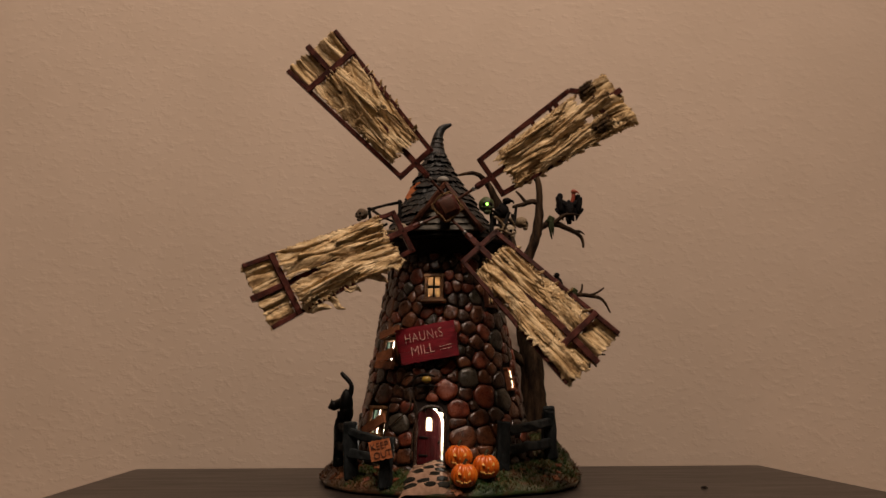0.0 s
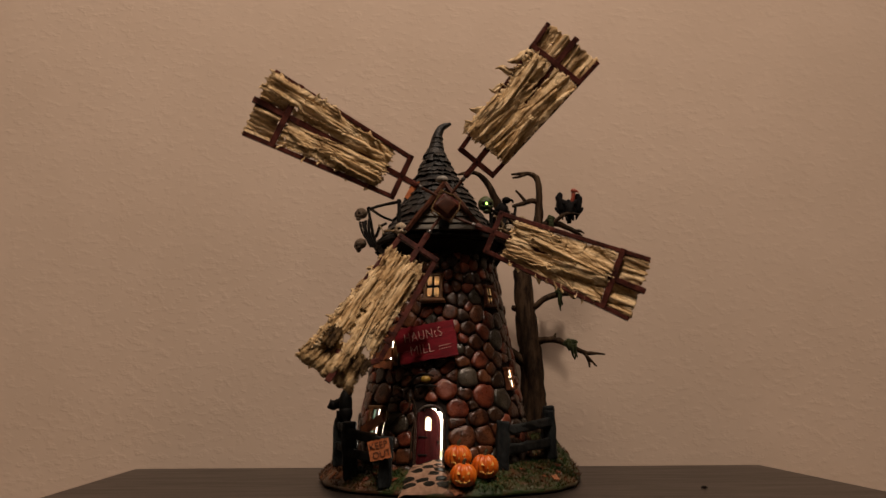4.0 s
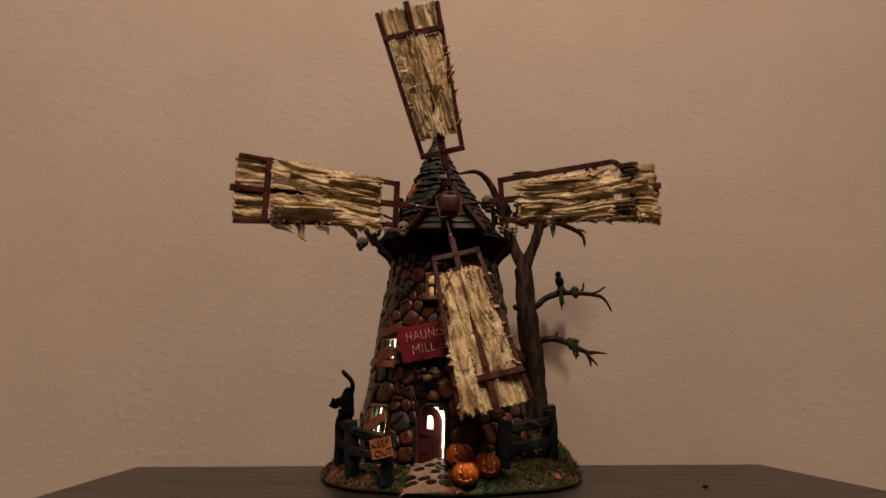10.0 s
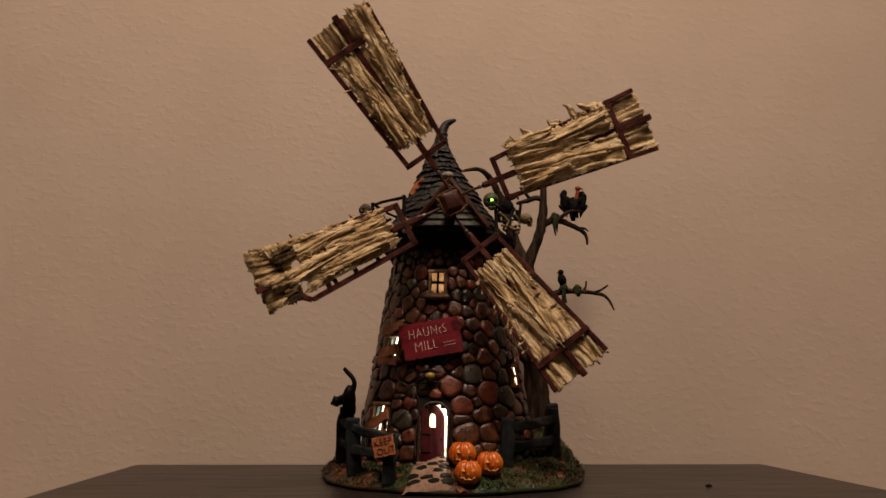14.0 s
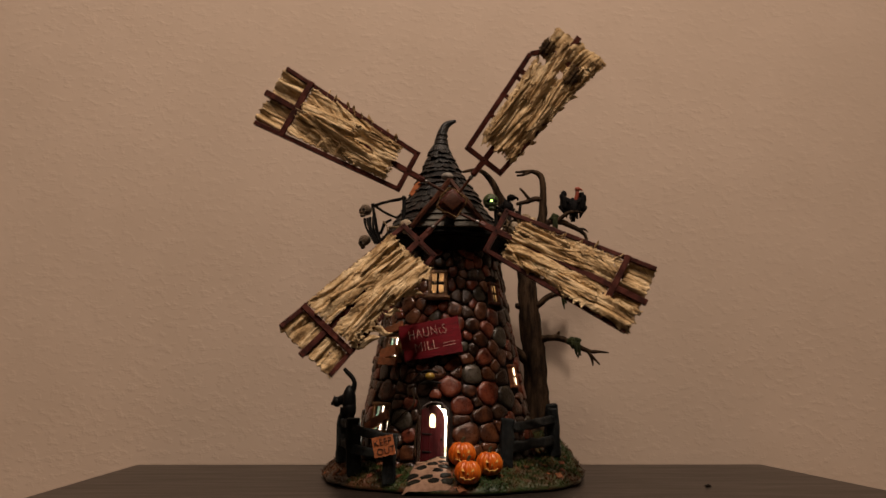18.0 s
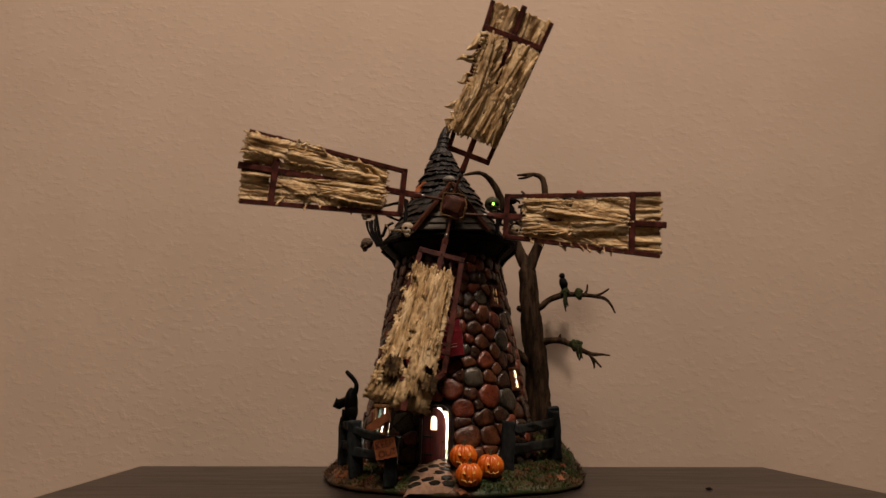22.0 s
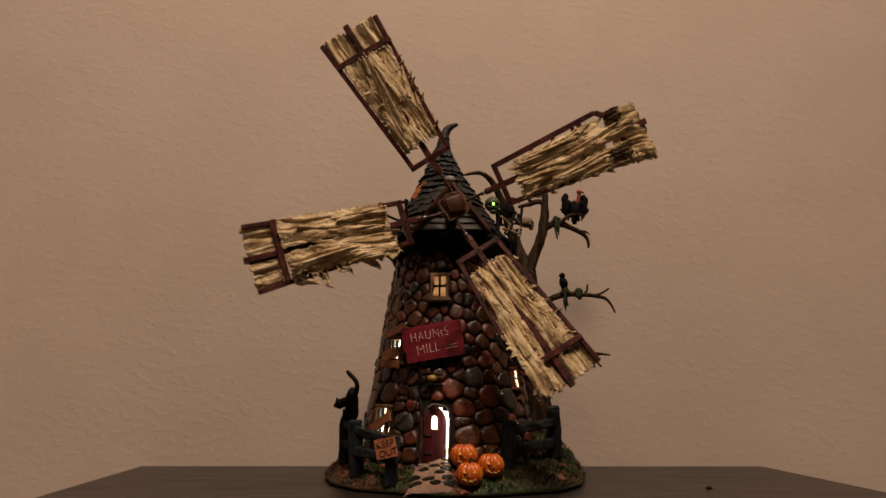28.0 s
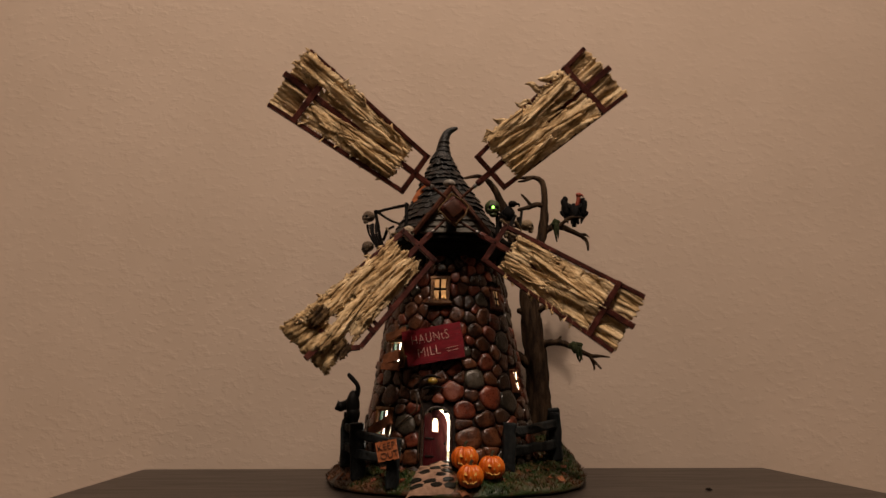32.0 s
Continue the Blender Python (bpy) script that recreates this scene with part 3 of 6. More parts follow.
def tower(mill):
    # hollow shell with real openings
    bm = bmesh.new()
    cols, rows = 180, 76
    zs = [0.008 + (0.216 - 0.008) * j / rows for j in range(rows + 1)]
    grid = [[bm.verts.new(on(360 * k / cols - 180, z)) for k in range(cols)] for z in zs]
    for j in range(rows):
        for k in range(cols):
            a, z = 360 * (k + 0.5) / cols - 180, (zs[j] + zs[j + 1]) / 2
            if not in_opening(a, z):
                bm.faces.new((grid[j][k], grid[j][(k + 1) % cols], grid[j + 1][(k + 1) % cols], grid[j + 1][k]))
    shell = part("tower", bm, [M["mortar"], M["inside"]], mill, "round tapering tower of rounded fieldstones in dark mortar")
    mod = shell.modifiers.new("thickness", "SOLIDIFY")
    mod.thickness, mod.offset, mod.material_offset, mod.material_offset_rim = 0.005, -1, 1, 0
    # seeds: chosen stones where the wall is seen best, then a random fill
    rnd = random.Random(11)
    seeds = []  # u, z, weight, material or None for an opening

    def seed(a, z, size, kind):
        seeds.append((radians(a) * 0.062, z, size * 0.92, kind))

    seed(-26.3, 0.1780, 0.0085, "red_stone")
    seed(-7.3, 0.1865, 0.0060, "dark_stone")
    seed(25.5, 0.1754, 0.0063, "dark_stone")
    seed(12.6, 0.1689, 0.0050, "brown_stone")
    seed(30.5, 0.1588, 0.0069, "grey_stone")
    seed(9.4, 0.1555, 0.0047, "dark_stone")
    seed(17.9, 0.1549, 0.0060, "dark_stone")
    seed(-14.3, 0.1441, 0.0064, "red_stone")
    seed(5.8, 0.1439, 0.0075, "brown_stone")
    seed(17.9, 0.1417, 0.0052, "dark_stone")
    seed(30.6, 0.1439, 0.0077, "brown_stone")
    seed(-35.3, 0.1659, 0.0051, "grey_stone")
    seed(-22.8, 0.1634, 0.0050, "brown_stone")
    seed(-57.5, 0.1517, 0.0099, "brown_stone")
    seed(-37.0, 0.1492, 0.0079, "brown_stone")
    seed(-45.8, 0.1416, 0.0058, "red_stone")
    seed(-29.4, 0.1381, 0.0079, "brown_stone")
    seed(-60.5, 0.1310, 0.0088, "brown_stone")
    seed(-10.0, 0.1383, 0.0054, "grey_stone")
    seed(20.4, 0.1304, 0.0069, "brown_stone")
    seed(36.2, 0.1286, 0.0075, "red_stone")
    seed(49.3, 0.1220, 0.0101, "grey_stone")
    seed(16.6, 0.1223, 0.0043, "red_stone")
    seed(26.9, 0.1194, 0.0071, "brown_stone")
    seed(13.1, 0.1120, 0.0053, "grey_stone")
    seed(39.5, 0.1118, 0.0059, "brown_stone")
    seed(29.4, 0.1044, 0.0075, "red_stone")
    seed(15.5, 0.1034, 0.0048, "brown_stone")
    seed(47.9, 0.1057, 0.0070, "brown_stone")
    seed(2.9, 0.0979, 0.0060, "red_stone")
    seed(17.6, 0.0895, 0.0087, "grey_stone")
    seed(2.0, 0.0795, 0.0091, "red_stone")
    seed(16.2, 0.0765, 0.0057, "brown_stone")
    seed(31.9, 0.0904, 0.0061, "brown_stone")
    seed(30.2, 0.0750, 0.0104, "red_stone")
    seed(9.9, 0.0645, 0.0089, "red_stone")
    seed(24.2, 0.0570, 0.0074, "brown_stone")
    seed(38.6, 0.0596, 0.0068, "dark_stone")
    seed(9.5, 0.0527, 0.0068, "brown_stone")
    seed(12.7, 0.0425, 0.0110, "brown_stone")
    seed(27.0, 0.0429, 0.0090, "brown_stone")
    seed(20.3, 0.0675, 0.0036, "dark_stone")
    seed(46.1, 0.0718, 0.0102, "grey_stone")
    seed(-26.0, 0.0652, 0.0055, "red_stone")
    seed(-29.8, 0.0531, 0.0092, "grey_stone")
    seed(-23.3, 0.0401, 0.0057, "red_stone")
    seed(-23.6, 0.0271, 0.0075, "brown_stone")
    seed(-33.9, 0.0757, 0.0067, "brown_stone")
    seed(-51.6, 0.0788, 0.0076, "dark_stone")
    seed(-23.4, 0.0765, 0.0050, "dark_stone")
    seed(-15.4, 0.0788, 0.0070, "dark_stone")
    seed(-67.5, 0.0707, 0.0087, "brown_stone")
    seed(-52.8, 0.0931, 0.0090, "dark_stone")
    seed(-31.8, 0.0919, 0.0055, "brown_stone")
    seed(-26.2, 0.0884, 0.0060, "brown_stone")
    seed(-46.9, 0.0761, 0.0112, "brown_stone")
    seed(-34.0, 0.0746, 0.0064, "brown_stone")
    seed(-18.1, 0.0868, 0.0044, "dark_stone")
    for c, w, lo, hi in (DOOR, *WINDOWS.values()):
        zz = lo
        while zz < hi + 0.004:
            for o in (-0.62, 0.0, 0.62):
                seed(c + o * w, min(zz, hi), 0.0062, None)
            zz += 0.0062
    for z in (0.104, 0.113, 0.122):
        for a in (-26, -18, -10, -2):
            seed(a, z, 0.007, "dark_stone")
    full = 2 * math.pi * 0.062
    for _ in range(26000):
        z = rnd.uniform(0.015, 0.212)
        a = rnd.uniform(-180, 180)
        size = rnd.choice((0.0046, 0.0058, 0.0066, 0.0078)) * (1.10 - 1.2 * (z - 0.06)) * (0.86 if a < -14 else 1.0)
        u = radians(a) * 0.062
        ok = True
        for su, sz, ss, _k in seeds:
            du = abs(su - u)
            du = min(du, full - du)
            if du * du + (sz - z) ** 2 < (0.80 * (size + ss)) ** 2:
                ok = False
                break
        if ok:
            seeds.append((u, z, size, rnd.choices(("brown_stone", "grey_stone", "red_stone", "dark_stone"), (46, 12, 14, 28) if a < -8 else (46, 15, 27, 12))[0]))
    rest = bmesh.new()
    for i, (u, z, s, kind) in enumerate(seeds):
        if kind is None:
            continue
        poly = [(u - 0.02, z - 0.02), (u + 0.02, z - 0.02), (u + 0.02, z + 0.02), (u - 0.02, z + 0.02)]
        for j, (u2, z2, s2, _k) in enumerate(seeds):
            if i == j:
                continue
            du = u2 - u
            if du > full / 2:
                du -= full
            elif du < -full / 2:
                du += full
            dz = z2 - z
            d2 = du * du + dz * dz
            if d2 > 0.0020:
                continue
            t = 0.5 + (s * s - s2 * s2) / (2 * d2)
            poly = clip(poly, u + du * t, z + dz * t, du, dz)
            if len(poly) < 3:
                break
        if len(poly) < 3:
            continue
        cx, cz = sum(p[0] for p in poly) / len(poly), sum(p[1] for p in poly) / len(poly)
        k = 14
        outline = []
        for q in range(k):
            an = 2 * math.pi * q / k
            dx, dz = math.cos(an), math.sin(an)
            best = 1.0
            for e in range(len(poly)):
                x1, z1 = poly[e][0] - cx, poly[e][1] - cz
                x2, z2 = poly[(e + 1) % len(poly)][0] - cx, poly[(e + 1) % len(poly)][1] - cz
                den = dx * (z2 - z1) - dz * (x2 - x1)
                if abs(den) > 1e-12:
                    tt = (x1 * (z2 - z1) - z1 * (x2 - x1)) / den
                    if tt > 0:
                        best = min(best, tt)
            outline.append(min(best, s * 2.1))
        mean = sum(outline) / k
        outline = [min(o, mean * 1.6) - 0.00025 for o in outline]
        outline = [o * (1 + 0.10 * noise.noise(Vector((q * 0.9, i * 3.1, 5)))) for q, o in enumerate(outline)]
        outline = [max(0.001, 0.09 * outline[q - 1] + 0.82 * outline[q] + 0.09 * outline[(q + 1) % k]) for q in range(k)]
        deg = math.degrees(cx / 0.062)
        front = abs(deg) < 92
        bm = bmesh.new() if front else rest
        proud = rnd.uniform(0.0018, 0.0036)
        prev = None
        for f, h in ((1.0, -0.0005), (0.98, 0.52), (0.90, 0.86), (0.58, 1.0)):
            ring = []
            for q in range(k):
                an = 2 * math.pi * q / k
                x, zz = cx + outline[q] * f * math.cos(an), cz + outline[q] * f * math.sin(an)
                lump = 1 + 0.40 * noise.noise(Vector((x * 230, zz * 230, i)))
                ring.append(bm.verts.new(on(math.degrees(x / 0.062), zz, proud * h * lump if h > 0 else h)))
            if prev:
                for q in range(k):
                    bm.faces.new((prev[q], prev[(q + 1) % k], ring[(q + 1) % k], ring[q]))
            prev = ring
        bm.faces.new(prev)
        if front:
            part("stone", bm, M[kind], shell, smooth=True)
    tagged(part("far_stones", rest, M["brown_stone"], shell, "joined stones on the far side", smooth=True), kind="stuff")
    return shell


def sash(name, mill, key, wide, tall, bars=True, out=0.0025, frame_w=0.0028, sill=True, label="", roll=0, glass="pane", wood="window_wood"):
    """A small wooden window with glazing bars and lit frosted panes."""
    c, w, lo, hi = WINDOWS[key]
    m = facing(c, (lo + hi) / 2, out) @ pose(0, 0, 0, 0, roll, 0)
    win = empty(name, parent=mill)
    win.matrix_basis = m
    if label:
        win["label"] = label
    for sx in (-1, 1):
        part("jamb", bx((frame_w, 0.0045, tall + frame_w), pose(sx * wide / 2, 0, 0), bevel=0.0005, jitter=0.0003), M[wood], win)
        part("frame_rail", bx((wide + frame_w * 1.5, 0.005, frame_w), pose(0, -0.0003, sx * tall / 2), bevel=0.0005, jitter=0.0003), M[wood], win)
    if sill:
        part("window_sill", bx((wide + 0.008, 0.007, 0.0026), pose(0, -0.0016, -tall / 2 - 0.0022), bevel=0.0007, jitter=0.0004), M[wood], win)
    if not bars:
        for sx in (-1,):
            part("inner_trim", bx((0.0014, 0.0028, tall - 0.003), pose(sx * (wide / 2 - 0.0024), 0.0012, 0), bevel=0.0003), M["teal"], win, "teal painted inner trim")
        return win
    part("glazing_bar", bx((0.0016, 0.0024, tall), None), M["black_iron"], win, "dark glazing bar")
    part("glazing_bar", bx((wide, 0.0024, 0.0018), pose(0, -0.0003, 0.0)), M["black_iron"], win, "dark glazing bar")
    for sx in (-1, 1):
        for sz in (-1, 1):
            part("pane", bx((wide / 2 - 0.0004, 0.0006, tall / 2 - 0.0003), pose(sx * wide / 4, -0.0008, sz * tall / 4)), M[glass], win)
    return win


def board(wide, tall, deep, ragged=0.0008, m=None, seed=0, cols=14, arch=None):
    """A flat plank or panel with a worn, uneven outline, standing and facing -y."""
    bm = bmesh.new()
    top, bot = [], []
    for i in range(cols + 1):
        x = (i / cols - 0.5) * wide
        rise = arch(x) if arch else 0
        top.append((x, tall / 2 + rise + ragged * noise.noise(Vector((i * 0.9, seed, 1)))))
        bot.append((x, -tall / 2 + ragged * noise.noise(Vector((i * 0.9, seed, 9)))))
    ring = bot + top[::-1]
    front = [bm.verts.new((x, -deep / 2, z)) for x, z in ring]
    back = [bm.verts.new((x, deep / 2, z)) for x, z in ring]
    k = len(ring)
    for i in range(cols):
        a, b, c, d = i, i + 1, k - 2 - i, k - 1 - i
        bm.faces.new((front[a], front[b], front[c], front[d]))
        bm.faces.new((back[d], back[c], back[b], back[a]))
    for i in range(k):
        bm.faces.new((front[(i + 1) % k], front[i], back[i], back[(i + 1) % k]))
    bmesh.ops.recalc_face_normals(bm, faces=bm.faces[:])
    if m is not None:
        bmesh.ops.transform(bm, matrix=m, verts=bm.verts[:])
    return bm


def doorway(mill):
    c, w, lo, hi = DOOR
    m = facing(c, (lo + hi) / 2, 0.0)
    d = empty("door", parent=mill)
    d.matrix_basis = m
    d["label"] = "arched dark red door standing ajar with light inside"
    wide, tall = 0.0235, hi - lo + 0.002
    # stone-brown frame round the opening
    for sx in (-1, 1):
        part("door_jamb", bx((0.0022, 0.007, tall - 0.010), pose(sx * wide / 2, -0.0005, -0.005), bevel=0.0005, jitter=0.0003), M["dark_stone"], d)
    arch = [(wide / 2 * math.cos(math.pi * i / 8), -0.0005, tall / 2 - 0.0105 + 0.0115 * math.sin(math.pi * i / 8)) for i in range(9)]
    part("door_arch", tb(arch, [0.0011] * 9, sides=6), M["dark_stone"], d)
    leaf_w = 0.0208
    hinge = pose(-wide / 2 + 0.0008, -0.001, 0) @ pose(0, 0, 0, 0, 0, 37)

    def crown(x):
        return lambda dx: 0.0135 * math.sqrt(max(0.0, 1 - ((x + dx - 0.0095) / 0.0120) ** 2)) - 0.0135

    for k, (x, w) in enumerate(((0.0036, 0.0072), (0.0104, 0.0062), (0.0156, 0.0041), (0.0196, 0.0037))):
        deep = 0.0022 + 0.0003 * (k % 2)
        if k == 1:
            part("door_plank", board(w, tall * 0.60, deep, 0.0001, hinge @ pose(x, 0, -tall * 0.20), seed=k, cols=3), M["door_red"], d)
            part("door_plank", board(w, tall * 0.16, deep, 0.0001, hinge @ pose(x, 0, tall * 0.42), seed=k, cols=6, arch=crown(x)), M["door_red"], d)
            lit = board(w, tall * 0.25, 0.0008, 0.0001, hinge @ pose(x, 0.0004, tall * 0.22), seed=k, cols=10)
            part("door_pane", lit, M["pane"], d, "small arched lit pane in the door")
            for sx in (-1, 1):
                corner = bmesh.new()
                pts = [(sx * w / 2, tall * 0.345)] + [(sx * w / 2 * math.cos(1.5708 * i / 5), tall * 0.345 - 0.0036 + 0.0036 * math.sin(1.5708 * i / 5)) for i in range(6)]
                f0 = [corner.verts.new((x + px, -deep / 2, pz)) for px, pz in pts]
                f1 = [corner.verts.new((x + px, deep / 2, pz)) for px, pz in pts]
                for i in range(1, 6):
                    corner.faces.new((f0[0], f0[i], f0[i + 1]))
                    corner.faces.new((f1[0], f1[i + 1], f1[i]))
                    corner.faces.new((f0[i], f1[i], f1[i + 1], f0[i + 1]))
                part("pane_spandrel", corner, M["door_red"], d, m=hinge)
        else:
            part("door_plank", board(w, tall, deep, 0.0001, hinge @ pose(x, 0, 0), seed=k, cols=5, arch=crown(x)), M["door_red"], d)
    for z in (-0.015, -0.001):
        part("strap_hinge", bx((leaf_w * 0.42, 0.0008, 0.0014), hinge @ pose(leaf_w * 0.24, -0.0016, z), bevel=0.0003), M["black_iron"], d)
    bm = bmesh.new()
    blob(bm, (0, 0, 0), (0.0011, 0.0011, 0.0011), 1)
    part("door_knob", bm, M["black_iron"], d, m=hinge @ pose(leaf_w * 0.9, -0.002, -0.004))
    part("doorstep", bx((wide + 0.002, 0.007, 0.0030), pose(0, -0.0015, -tall / 2 - 0.0014), bevel=0.0008, jitter=0.0005), M["path"], d)


def name_sign(mill):
    s = empty("name_sign", parent=mill)
    s.matrix_basis = pose(-0.0130, -0.0562, 0.1183, -9, -9.5, -9)
    s["label"] = "crooked crimson wooden sign with cream painted letters"
    for i, (h, z) in enumerate(((0.0100, 0.0101), (0.0100, 0.0), (0.0100, -0.0101))):
        part("sign_board", board(0.0505 - 0.002 * (i == 2), h, 0.0026, 0.0012, pose(0.0006 * (i - 1), 0, z), seed=i * 3 + 1), M["sign_red"], s)
    for x in (-0.016, 0.016):
        part("batten", bx((0.004, 0.0024, 0.026), pose(x, 0.0024, 0), bevel=0.0004), M["sign_red"], s)
    words("lettering", "HAUNtS", 0.0118, M["letter"], s, pose(-0.0022, -0.0017, 0.0058, 0, -2, 0), weight=-0.00036, spacing=1.12, narrow=0.70)
    words("lettering", "MILL", 0.0118, M["letter"], s, pose(-0.0045, -0.0017, -0.0058, 0, -2, 0), weight=-0.00036, narrow=0.85, spacing=1.02)
    for z in (-0.0052, -0.0078):
        part("painted_stroke", bx((0.010, 0.0003, 0.00026), pose(0.0150, -0.0016, z, 0, -3, 0)), M["letter"], s)


def lantern(mill):
    """The mustard lantern on a dark twisted bracket under the sign."""
    g = empty("lantern", parent=mill)
    g.matrix_basis = facing(-11.0, 0.0878, 0.006)
    bm = bmesh.new()
    blob(bm, (0, -0.001, 0), (0.0042, 0.0032, 0.0032), 2, 0.15)
    part("lantern_glass", bm, M["lantern"], g, "mustard yellow glass", smooth=True)
    part("bracket", tb([(-0.016, 0.002, -0.004), (-0.006, -0.001, 0.0035), (0.0, -0.001, 0.0045), (0.007, 0.001, 0.003)], [0.0008, 0.0009, 0.0010, 0.0007], sides=6, knobs=0.4), M["black_iron"], g)
    part("bracket", tb([(-0.008, 0.001, -0.006), (0.001, 0.0, -0.0045), (0.009, 0.002, -0.005)], [0.0010, 0.0014, 0.0008], sides=6, knobs=0.4), M["black_iron"], g)


def vines(mill):
    """Leafless dark vines that creep over the stones beside and above the door."""
    rnd = random.Random(17)
    for path in (((-18.5, 0.024), (-19.5, 0.046), (-17.5, 0.064), (-24, 0.078), (-33, 0.083), (-40, 0.094)), ((-24, 0.078), (-22, 0.066), (-30, 0.056), (-37, 0.047)), ((-33, 0.083), (-27, 0.091), (-18, 0.0905), (-12, 0.0865))):
        pts = [on(a + rnd.uniform(-1, 1), z, 0.0030 + rnd.uniform(-0.0005, 0.0006)) for a, z in path]
        part("bare_vine", tb(pts, [0.0006 - 0.00005 * i for i in range(len(pts))], sides=6, knobs=0.5), M["bark"], mill, "thin leafless vine", smooth=True)


def skull(name, parent, place, size, turn, material, socket=None):
    """A small skull: domed cranium, brow, cheeks and jaw, with dark sockets."""
    bm = bmesh.new()
    blob(bm, (0, 0.1, 0.18), (0.62, 0.72, 0.62), 3, 0.05, freq=3)
    blob(bm, (0, -0.38, -0.18), (0.42, 0.32, 0.30), 2)
    blob(bm, (0, -0.36, -0.52), (0.32, 0.28, 0.22), 2)
    for sx in (-1, 1):
        blob(bm, (sx * 0.36, -0.36, -0.14), (0.18, 0.2, 0.13), 2)
    pale = len(bm.faces)
    for sx in (-1, 1):
        blob(bm, (sx * 0.24, -0.545, 0.06), (0.16, 0.12, 0.17), 2)
    blob(bm, (0, -0.66, -0.18), (0.07, 0.06, 0.11), 1)
    bm.faces.ensure_lookup_table()
    for f in bm.faces[pale:]:
        f.material_index = 1
    return part(name, bm, [material, M["black_iron"]], parent, smooth=True, m=pose(*place, *turn) @ Matrix.Diagonal((size, size, size, 1)))


def balcony(mill):
    """The dark walkway under the eaves, with its brackets, crooked rails and skulls."""
    z0 = 0.2095
    g = empty("balcony", parent=mill)
    g["label"] = "dark timber walkway with crooked rails and skulls"
    bm = bmesh.new()
    lathe(bm, [(0.043, z0 - 0.002), (0.0635, z0 - 0.001), (0.0650, z0 + 0.001), (0.0635, z0 + 0.0042), (0.03, z0 + 0.005)], 16, (AX, AY))
    part("deck", bm, M["black_iron"], g)
    # black cone added below the deck in place of the shadow it throws
    bm = bmesh.new()
    lathe(bm, [(rad(0.1965) + 0.0012, 0.1965), (0.0525, 0.2005), (0.0605, z0 - 0.0015)], 32, (AX, AY), top=False, bottom=False)
    soffit = part("soffit", bm, M["black_iron"], g, "black cone under the walkway standing in for its shade")
    thick(soffit, 0.0012)
    for a in (-160, -125, -92, -62, 62, 92, 125, 160):
        r1, r2 = 0.063, rad(z0 - 0.016) + 0.0015
        s, c = math.sin(radians(a)), -math.cos(radians(a))
        part("bracket", tb([(AX + s * r1, AY + c * r1, z0 - 0.002), (AX + s * (r1 - 0.010), AY + c * (r1 - 0.010), z0 - 0.010), (AX + s * r2, AY + c * r2, z0 - 0.018)], [0.0018, 0.0022, 0.0022], sides=6, knobs=0.25), M["post_dark"], g)

    def at(a, r, z):
        return (AX + r * math.sin(radians(a)), AY - r * math.cos(radians(a)), z)

    posts = [(-92, 0.041, 0.071), (-40, 0.036, 0.060), (42, 0.034, 0.062), (88, 0.034, 0.066), (130, 0.036, 0.066), (-140, 0.036, 0.066), (180, 0.036, 0.066)]
    for a, h, r in posts:
        part("railing_post", tb([at(a, 0.063, z0 + 0.003), at(a + 1.5, (0.063 + r) / 2, z0 + h * 0.5), at(a, r, z0 + h)], [0.0018, 0.0016, 0.0017], sides=6, knobs=0.3), M["black_iron"], g)
    order = [(-140, 0.066, 0.036), (-92, 0.070, 0.040), (-40, 0.060, 0.034)]
    for (a1, r1, h1), (a2, r2, h2) in zip(order, order[1:]):
        part("hand_rail", tb([at(a1 - 2, r1, z0 + h1), at((a1 + a2) / 2, (r1 + r2) / 2 - 0.004, z0 + (h1 + h2) / 2 - 0.001), at(a2 + 2, r2, z0 + h2)], [0.0015, 0.0013, 0.0015], sides=6, knobs=0.3), M["black_iron"], g)
    order = [(42, 0.062, 0.028), (88, 0.066, 0.026), (130, 0.066, 0.034), (180, 0.066, 0.034), (220, 0.066, 0.034)]
    for (a1, r1, h1), (a2, r2, h2) in zip(order, order[1:]):
        part("hand_rail", tb([at(a1 - 2, r1, z0 + h1), at((a1 + a2) / 2, (r1 + r2) / 2 - 0.002, z0 + (h1 + h2) / 2 - 0.002), at(a2 + 2, r2, z0 + h2)], [0.0015, 0.0013, 0.0015], sides=6, knobs=0.3), M["black_iron"], g)
    # the bony cage hanging over the edge
    for k, (dx, dz) in enumerate(((0.0, 0.0), (0.003, 0.0), (0.005, 0.001), (0.008, 0.002))):
        part("bony_strut", tb([(-0.077 + dx, 0.002, 0.234 + dz), (-0.0745 + dx * 0.8, -0.001, 0.224), (-0.066 + dx * 0.5, 0.0, 0.2095)], [0.0013, 0.0010, 0.0012], sides=6, knobs=0.4), M["black_iron"], g)
    skull("skull", g, (-0.0765, 0.001, 0.2405), 0.0085, (0, 0, -35), M["mossy_bone"])
    skull("skull", g, (-0.0765, 0.002, 0.2115), 0.0082, (20, 0, -60), M["mossy_bone"])
    skull("skull", g, (-0.0358, -0.0465, 0.2150), 0.0092, (0, 8, 10), M["pale_bone"])
    skull("skull", g, (0.0735, -0.002, 0.2315), 0.0085, (0, 0, 75), M["bone"])
    skull("skull", g, (0.0600, -0.027, 0.2185), 0.0084, (0, -10, 30), M["pale_bone"])
    lit = skull("skull", g, (0.0388, -0.0345, 0.2400), 0.0112, (0, 0, 5), M["green_bone"])
    lit["label"] = "green skull with a glowing eye"
    bm = bmesh.new()
    blob(bm, (0.0, 0, 0), (0.10, 0.09, 0.10), 2)
